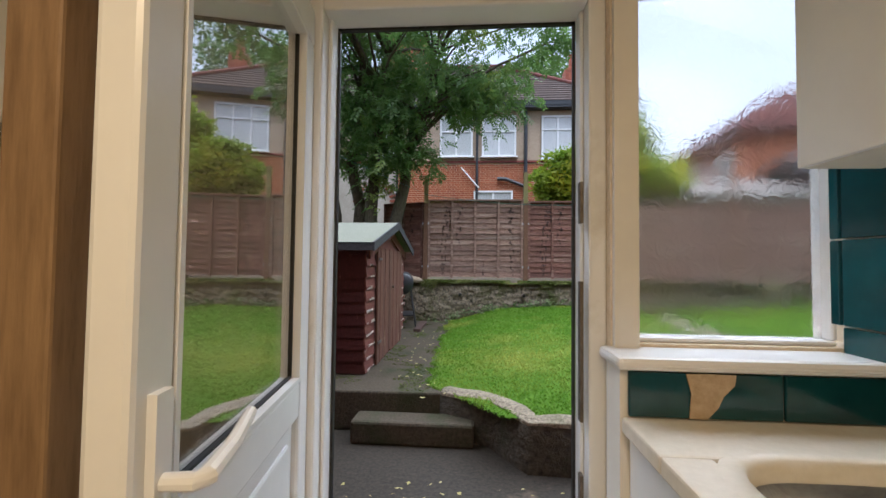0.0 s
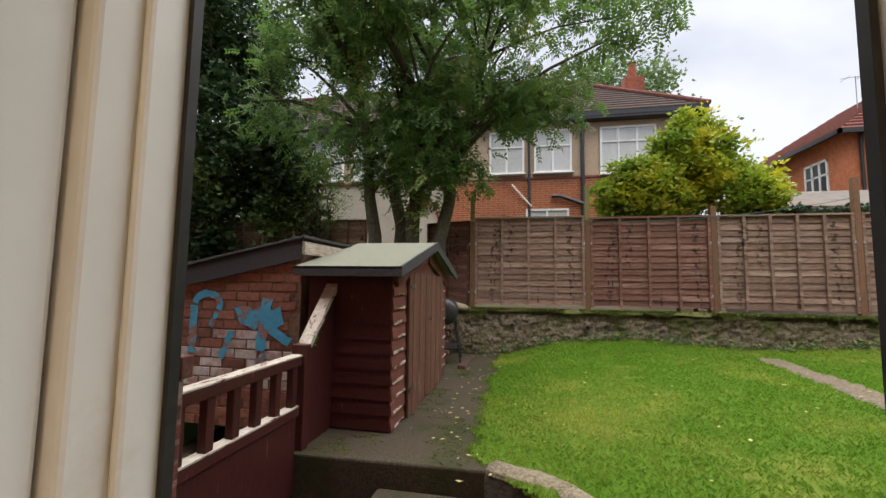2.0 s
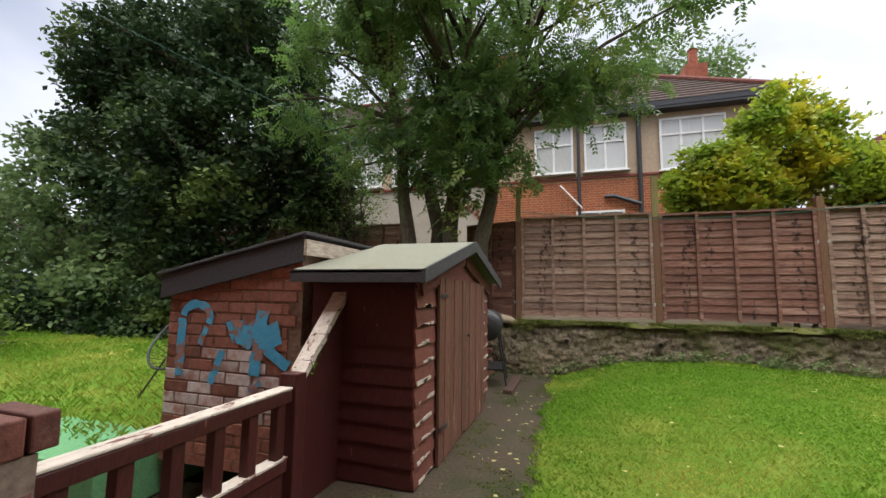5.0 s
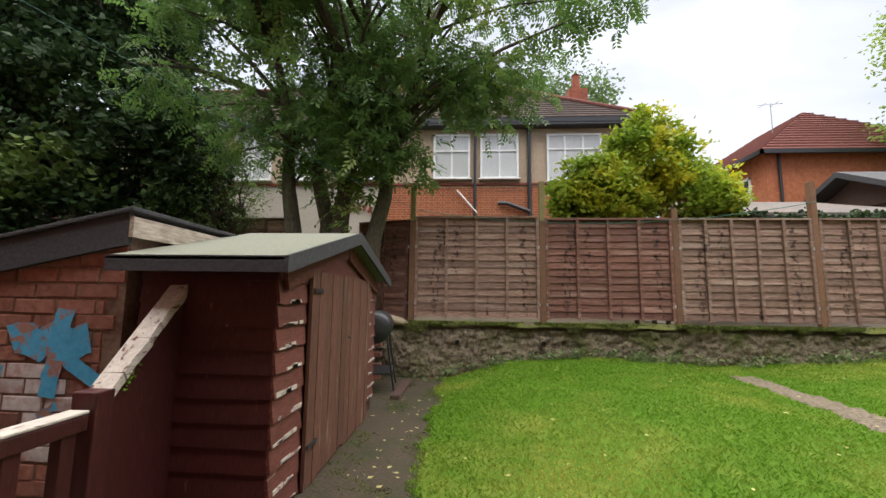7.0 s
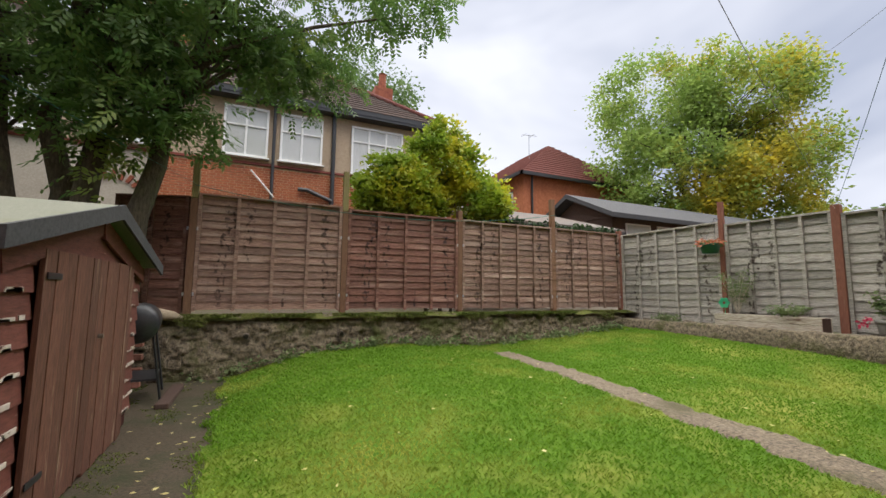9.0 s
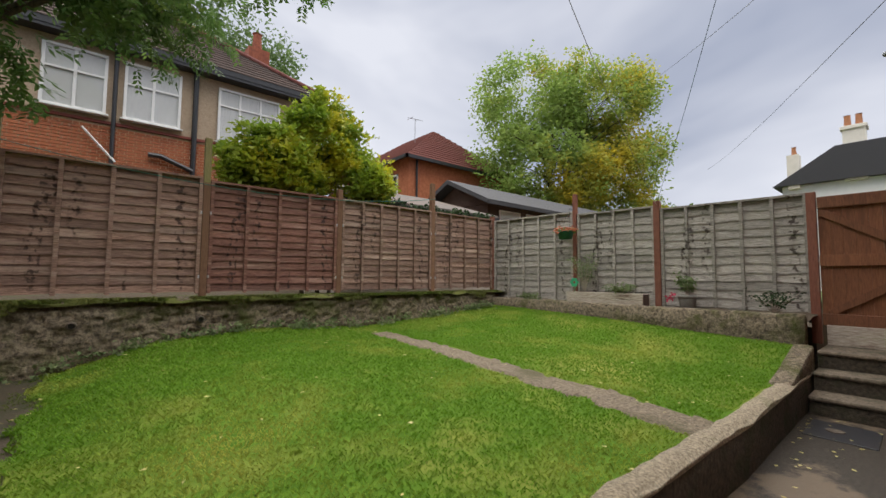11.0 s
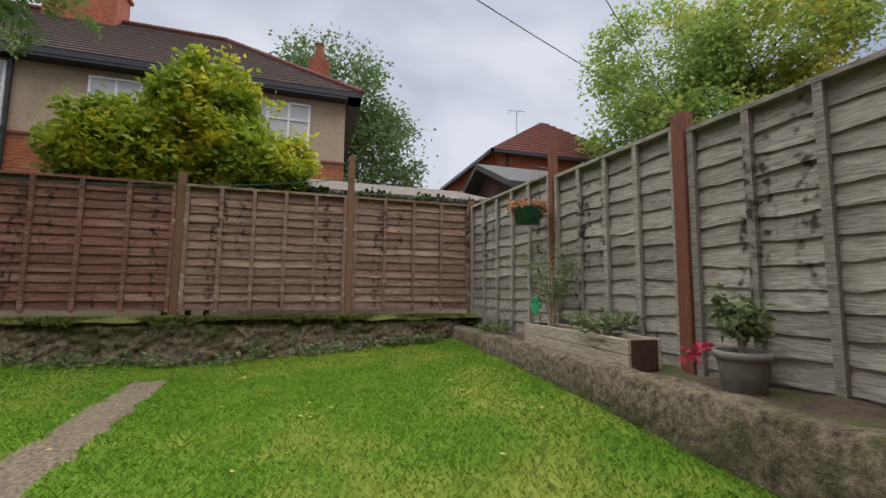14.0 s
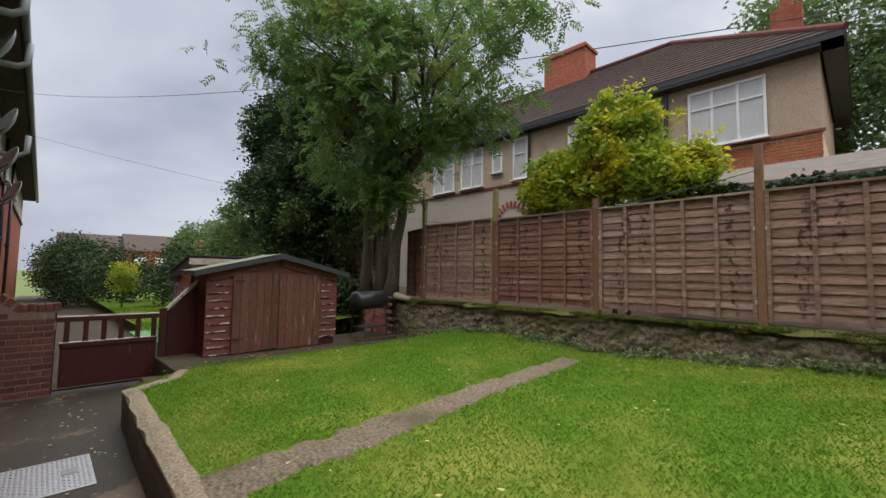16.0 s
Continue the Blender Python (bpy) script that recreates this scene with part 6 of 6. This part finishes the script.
tree("golden_shrub", "yellow-green leafy shrub rising over the fence", (3.0, 9.35, 1.0), [(-0.2, 0, (2.4, 9.3, 4.0)), (0.1, 0, (3.1, 9.4, 4.4)), (0.3, 0, (3.9, 9.3, 3.7))],
     [((2.3, 9.3, 3.35), (0.95, 0.6, 0.75)), ((3.1, 9.35, 3.9), (0.7, 0.55, 0.75)), ((3.75, 9.3, 3.35), (0.95, 0.55, 0.6)), ((2.6, 9.35, 4.25), (0.16, 0.16, 0.4)), ((3.0, 9.3, 4.65), (0.14, 0.14, 0.35)), ((3.4, 9.35, 4.6), (0.13, 0.13, 0.38)), ((3.65, 9.3, 4.3), (0.14, 0.14, 0.4)), ((4.15, 9.35, 3.95), (0.1, 0.1, 0.45)), ((4.4, 9.35, 3.75), (0.09, 0.09, 0.4)), ((2.05, 9.3, 3.95), (0.15, 0.15, 0.35))],
     800, 30, 0.085, 0.11, 0.06, "leaf_yellow", 4, limbs=90, thick=0.035, gap=0.05, droop=-0.1, scale=1.6, category="shrub")
tree("lime_tree", "large tree turning from green to yellow", (21.5, 17.0, 0.8), [(0, 0, (21.5, 17, 10)), (0.3, 0.2, (23, 16, 11))],
     [((21.2, 17.0, 8.0), (4.2, 3.8, 4.0)), ((23.0, 15.0, 7.6), (3.6, 3.6, 4.2)), ((20.6, 18.0, 12.2), (3.6, 3.2, 3.0)), ((23.8, 15.0, 12.2), (3.2, 3.2, 2.6)), ((22.0, 16.6, 15.2), (1.8, 1.6, 1.6)), ((19.6, 20.0, 13.6), (1.4, 1.3, 1.4)), ((25.6, 13.4, 13.2), (1.3, 1.2, 1.6)), ((18.4, 20.2, 9.8), (1.5, 1.3, 1.5)), ((25.2, 12.8, 9.4), (1.5, 1.3, 1.6)), ((19.4, 18.5, 5.0), (2.4, 2.2, 1.8)), ((24.6, 13.6, 5.2), (2.2, 2.0, 1.8))],
     1900, 32, 0.36, 0.23, 0.13, "leaf_far", 5, limbs=150, thick=0.3, gap=0.04, scale=0.45)
tree("background_tree", "tall green tree behind the house", (5.2, 25, 0.8), [(0, 0, (5.2, 25, 11))],
     [((5.4, 25, 11.5), (3.4, 3, 3.4)), ((7.6, 25, 8.4), (2.8, 2.6, 3.6)), ((3.4, 26, 9.0), (2.6, 2.4, 4.0))],
     900, 30, 0.4, 0.24, 0.13, "leaf_green", 6, limbs=60, thick=0.28, gap=0.02, scale=0.45)
tree("distant_trees", "distant green trees beyond the side fence", (36, 20, 0.8), [(0, 0, (36, 20, 5))],
     [((30, 12, 4.2), (3, 2, 1.8)), ((35, 19, 4.0), (4, 3, 2.4)), ((40, 12, 5.2), (2.5, 2.5, 2.2)), ((48, 6, 5.0), (3.5, 3, 2.4)), ((42, 27, 4), (7, 4, 3))],
     500, 26, 0.5, 0.4, 0.25, "leaf_green", 7, limbs=20, thick=0.2, gap=-0.3, scale=0.4)
tree("neighbour_shrubs", "dark mixed shrubs in the far garden", (-18, 4.6, 0.4), [(0, 0, (-18, 4.6, 2))],
     [((-15, 4.6, 1.5), (1.8, 1.2, 1.2)), ((-19, 3.6, 1.7), (2.4, 1.6, 1.5)), ((-25, 3.4, 1.8), (3.5, 1.6, 1.8)), ((-10.5, 5.6, 1.2), (1.6, 0.9, 0.9)), ((-13.5, 6.5, 1.6), (2.4, 1.0, 1.3))],
     1000, 24, 0.2, 0.14, 0.08, "leaf_dark", 8, limbs=20, thick=0.08, gap=-0.3)
tree("yellow_shrub", "small bright yellow shrub in the far garden", (-12.5, 4.4, 0.4), [(0, 0, (-12.5, 4.4, 1.5))],
     [((-12.5, 4.4, 1.45), (0.5, 0.4, 0.55))], 90, 24, 0.1, 0.09, 0.05, "leaf_yellow", 9, limbs=10, thick=0.03, gap=-0.3, category="shrub")


bi = np.array([(x, 8.3 - 0.25 * u, 0.55 + 1.0 * (1 - u) + 0.25 * noise.noise(Vector((x, 0, 2)))) for x, u in zip(rng.uniform(-17, -3.3, 1500), rng.uniform(0, 1, 1500)) if noise.noise(Vector((x * 1.2, u * 2, 5))) > -0.25])
ib = new("bank_ivy", quads_mesh("bank_ivy", leaves(rng, bi, 0.13, 18, 0.12, 0.08, 0.4), "leaf_dark"))
tagged(ib, "dark ivy and undergrowth on the earth bank", "ivy", kind="stuff")
rt = Shape().tube([(-1.75, 8.3, 1.12), (-1.55, 8.2, 1.2), (-1.3, 8.16, 1.18), (-1.1, 8.2, 1.15), (-0.98, 8.24, 1.1)], [0.13, 0.1, 0.08, 0.06, 0.03], 9).make("tree_root", "root", smooth=True)
tagged(rt, "pale bare tree root lying on the retaining wall", "root")

# ---- lines overhead ----
def line(name, label, a, b, sag, r, material):
    a, b = Vector(a), Vector(b)
    pts = [a.lerp(b, k / 16) - Vector((0, 0, sag * 4 * (k / 16) * (1 - k / 16))) for k in range(17)]
    return tagged(Shape().tube(pts, r, 5).make(name, material), label, "cable")


line("washing_line", "green plastic washing line", (7.22, 4.94, 2.74), (0.8, 1.5, 4.6), 0.15, 0.0027, "wire")
line("washing_line", "thin grey washing line", (7.22, 4.94, 2.7), (-4.0, 1.6, 4.7), 0.3, 0.0027, "wire_grey")
line("washing_line", "thin green line from the house to the fence", (-5.0, 1.6, 4.3), (-1.0, 8.54, 2.95), 0.15, 0.0027, "wire")
line("washing_line", "green plastic washing line sagging along the fence", (5.24, 8.53, 3.05), (-1.0, 8.53, 2.93), 0.28, 0.006, "wire")
line("telephone_line", "thin dark overhead telephone line", (8.0, 1.55, 5.9), (42.3, 14.5, 11.4), 0.3, 0.007, "iron")
line("telephone_line", "thin dark overhead telephone line", (5.8, -1.4, 7.4), (38.4, 17.5, 19.7), 0.3, 0.013, "iron")

# ---- bricks of the house wall, garden wall and outbuilding ----
wall = bpy.data.objects["wall_house"]
stock, rest = {}, Shape()
count = 0
for x, z, ln in courses:
    near = 2.6 < x < 5.4 and z < 1.5
    if near and count < 300:
        key = round(ln, 2)
        if key not in stock:
            stock[key] = brick_mesh(max(key, 0.03), "brick")
        b = new("brick", stock[key])
        b.parent = wall
        b.matrix_local = pose(x + ln, WY, z, 0, 0, 180)
        count += 1
    else:
        rest.box((x, WY - 0.002, z), (x + ln, WY + 0.006 + 0.0015 * noise.noise(Vector((x * 9, z * 9, 0))), z + 0.067))
rb = rest.make("brickwork", "brick", wall)
tagged(rb, kind="stuff")
for r in range(21):
    z = 0.03 + r * 0.084
    for c in range(6):
        y = c * 0.23 - (0.115 if r % 2 else 0)
        y0, y1 = max(y, 0.0), min(y + 0.219, 1.12)
        lim = 1.1 if y1 > 0.78 else 1.73 - y1 * 0.82
        if y1 - y0 < 0.04 or z + 0.072 > lim:
            continue
        b = new("brick", brick_mesh(round(y1 - y0, 2), "brick_maroon"))
        b.parent = gw
        b.matrix_local = pose(0.1, y0, z, 0, 0, 90)
for k in range(15):
    y = 0.02 + k * 0.077
    z = 1.12 if y > 0.76 else 1.12 + (0.76 - y) * 0.82
    b = Shape().box((-0.11, 0, 0), (0.11, 0.066, 0.10)).make("coping_brick", "brick_maroon", gw, bevel=0.006)
    b.matrix_local = pose(0.004 * math.sin(k * 2.7), y, z + 0.006 * math.sin(k * 4.1), -39 if y <= 0.76 else 2 * math.sin(k), 0, 1.5 * math.sin(k * 1.7))
stock2 = {}
for r in range(18):
    z = r * 0.084
    for c in range(6):
        x = c * 0.235 - (0.118 if r % 2 else 0)
        x0, x1 = max(x, 0.01), min(x + 0.224, 1.2 - (0.1 if r in (9, 10, 11, 13) else 0))
        if x1 - x0 < 0.04 or z > 1.2 + x * 0.22:
            continue
        mt = "brick_white" if (4 <= r <= 7 and (r * 7 + c * 3) % 6) or (r in (8, 9) and c in (2, 3)) else "brick_old"
        key = (round(x1 - x0, 2), mt)
        if key not in stock2:
            stock2[key] = brick_mesh(key[0], mt, 0.009, 0.075)
        b = new("brick", stock2[key])
        b.parent = ob_
        b.matrix_local = pose(x0, 0.002 * math.sin(r * 5 + c * 3), z + 0.002 * math.sin(r * 3 + c * 7), 0, 0.5 * math.sin(r * 2.1 + c * 4.3), 0)

daub = Shape()


def stroke(path, w0, seed):
    """A broad ragged brush stroke on the wall along a path of (x, z)."""
    n = len(path)
    k0 = len(daub.v)
    for i, (x, z) in enumerate(path):
        (xa, za), (xb, zb) = path[max(i - 1, 0)], path[min(i + 1, n - 1)]
        d = math.hypot(xb - xa, zb - za)
        nx, nz = -(zb - za) / d, (xb - xa) / d
        for sg in (-1, 1):
            w = w0 * (0.8 + 0.5 * noise.noise(Vector((i * 0.9 + seed, sg * 3, 0))))
            daub.v.append((x + sg * nx * w, -0.0125 - 0.001 * (seed % 8) - 0.0001 * seed, z + sg * nz * w))
    daub.f += [(k0 + 2 * i, k0 + 2 * i + 1, k0 + 2 * i + 3, k0 + 2 * i + 2) for i in range(n - 1)]


stroke([(0.15, 0.62 + 0.03 * k) for k in range(15)], 0.05, 1)
stroke([(0.29 - 0.13 * math.cos(a), 1.05 + 0.1 * math.sin(a)) for a in np.linspace(0.1, 3.6, 14)], 0.04, 5)
stroke([(0.39 - 0.012 * k, 0.98 - 0.025 * k) for k in range(6)], 0.03, 9)
stroke([(0.6 + 0.04 * k, 0.95 + 0.02 * math.sin(k * 1.3)) for k in range(12)], 0.1, 11)
stroke([(0.84 + 0.004 * k, 0.66 + 0.035 * k) for k in range(14)], 0.06, 20)
stroke([(0.7 + 0.035 * k, 1.0 - 0.022 * k) for k in range(13)], 0.05, 27)
stroke([(0.55 - 0.012 * k, 0.82 - 0.03 * k) for k in range(9)], 0.035, 33)
stroke([(0.8 + 0.02 * k, 0.56 + 0.012 * k) for k in range(6)], 0.025, 40)
tagged(daub.make("painted_daub", "blue_paint", ob_), "flat blue painted daubs", kind="stuff")

# ---- grass, moss, fallen leaves ----
rng = np.random.default_rng(11)


def blades(n, x0, x1, y0, y1, h, w, keep, height):
    out = []
    xs_, ys_ = rng.uniform(x0, x1, n), rng.uniform(y0, y1, n)
    for x, y in zip(xs_, ys_):
        if not keep(x, y):
            continue
        z = height(x, y) - 0.01
        a, b_, hh = rng.uniform(0, 6.283), rng.uniform(0, 6.283), h * rng.uniform(0.5, 1.3)
        dx, dy = math.cos(a) * w, math.sin(a) * w
        lx, ly = math.cos(b_) * hh * 0.95, math.sin(b_) * hh * 0.95
        out.append(((x - dx, y - dy, z), (x + dx, y + dy, z), (x + dx * 0.7 + lx * 0.4, y + dy * 0.7 + ly * 0.4, z + hh * 0.7), (x + lx, y + ly, z + hh)))
    return np.array(out)


lw = new("lawn_grass", quads_mesh("lawn_grass", blades(190000, -0.7, 6.66, 3.05, 8.2, 0.024, 0.0032, on_lawn, lawn_z), "grass"))
structure(lw, "short bright green grass blades with pale patches", "grass")
lw["kind"] = "stuff"
nl = new("neighbour_grass", quads_mesh("neighbour_grass", blades(26000, -12, -3.3, 4.0, 9.5, 0.06, 0.006, lambda x, y: True, lambda x, y: 0.36 + 0.05 * (y - 4)), "grass"))
tagged(nl, "green grass of the neighbouring garden", "grass", kind="stuff")
mo = new("wall_moss", quads_mesh("wall_moss", blades(30000, -2.4, 6.8, 8.16, 8.5, 0.035, 0.008, lambda x, y: noise.noise(Vector((x * 2, y * 3, 8))) > -0.1, lambda x, y: 1.13), "moss_bright"))
tagged(mo, "green moss tufts on the retaining wall", "moss", kind="stuff")
hang = np.array([(x, 8.1 + 0.13 * (1 - u), 1.16 - 0.14 * u ** 1.5) for x, u in zip(rng.uniform(-2.0, 6.6, 3600), rng.uniform(0, 1, 3600)) if noise.noise(Vector((x * 1.7, 3, 1))) + 0.5 * noise.noise(Vector((x * 6, 8, 1))) > u * 0.9 - 0.35])
hm = new("hanging_moss", quads_mesh("hanging_moss", leaves(rng, hang, 0.015, 7, 0.02, 0.012, 0.6), "moss"))
tagged(hm, "green moss hanging over the wall edge", "moss", kind="stuff")
pm = new("path_moss", quads_mesh("path_moss", blades(36000, -1.7, -0.25, 3.68, 8.1, 0.014, 0.005, lambda x, y: noise.noise(Vector((x * 2.5, y * 1.6, 3))) + 0.5 * noise.noise(Vector((x * 9, y * 9, 1))) > 0.22 - 0.25 * (x > -0.62), lambda x, y: 0.352), "moss_bright"))
tagged(pm, "moss patches on the side path", "moss", kind="stuff")
wd = np.array([(x, 8.1 - abs(rng.normal(0, 0.06)), lawn_z(x, 8.05) + rng.uniform(0.01, 0.09)) for x in rng.uniform(-1.0, 6.5, 130)])
we = new("wall_foot_weeds", quads_mesh("wall_foot_weeds", leaves(rng, wd, 0.04, 12, 0.06, 0.035, -0.2), "leaf_herb"))
tagged(we, "low weeds along the foot of the retaining wall", "weeds", kind="stuff")
fl = []
for k in range(120):
    x, y = rng.uniform(-0.6, 6.5), rng.uniform(3.0, 8.0)
    fl.append((x, y, lawn_z(x, y) + 0.035))
for k in range(150):
    fl.append((rng.uniform(-1.5, 5.8), 2.86 - abs(rng.normal(0, 0.35)), 0.008))
for k in range(60):
    fl.append((rng.uniform(-1.0, -0.4), rng.uniform(3.7, 8.0), 0.365))
me = leaves(rng, np.array(fl), 0.0, 1, 0.045, 0.03, 0.0)
me[:, :, 2] = me[:, :, 2] * 0.12 + np.array(fl)[:, None, 2] * 0.88 + 0.003
tagged(new("fallen_leaves", quads_mesh("fallen_leaves", me, "dead_leaf")), "scattered pale fallen leaves", "leaves", kind="stuff")

# ---- plan units to metres ----
PLAN = 0.8877
for me in bpy.data.meshes:
    me.transform(Matrix.Scale(PLAN, 4))
for ob in scene.objects:
    if ob.type != "CAMERA":
        ob.location = ob.location * PLAN
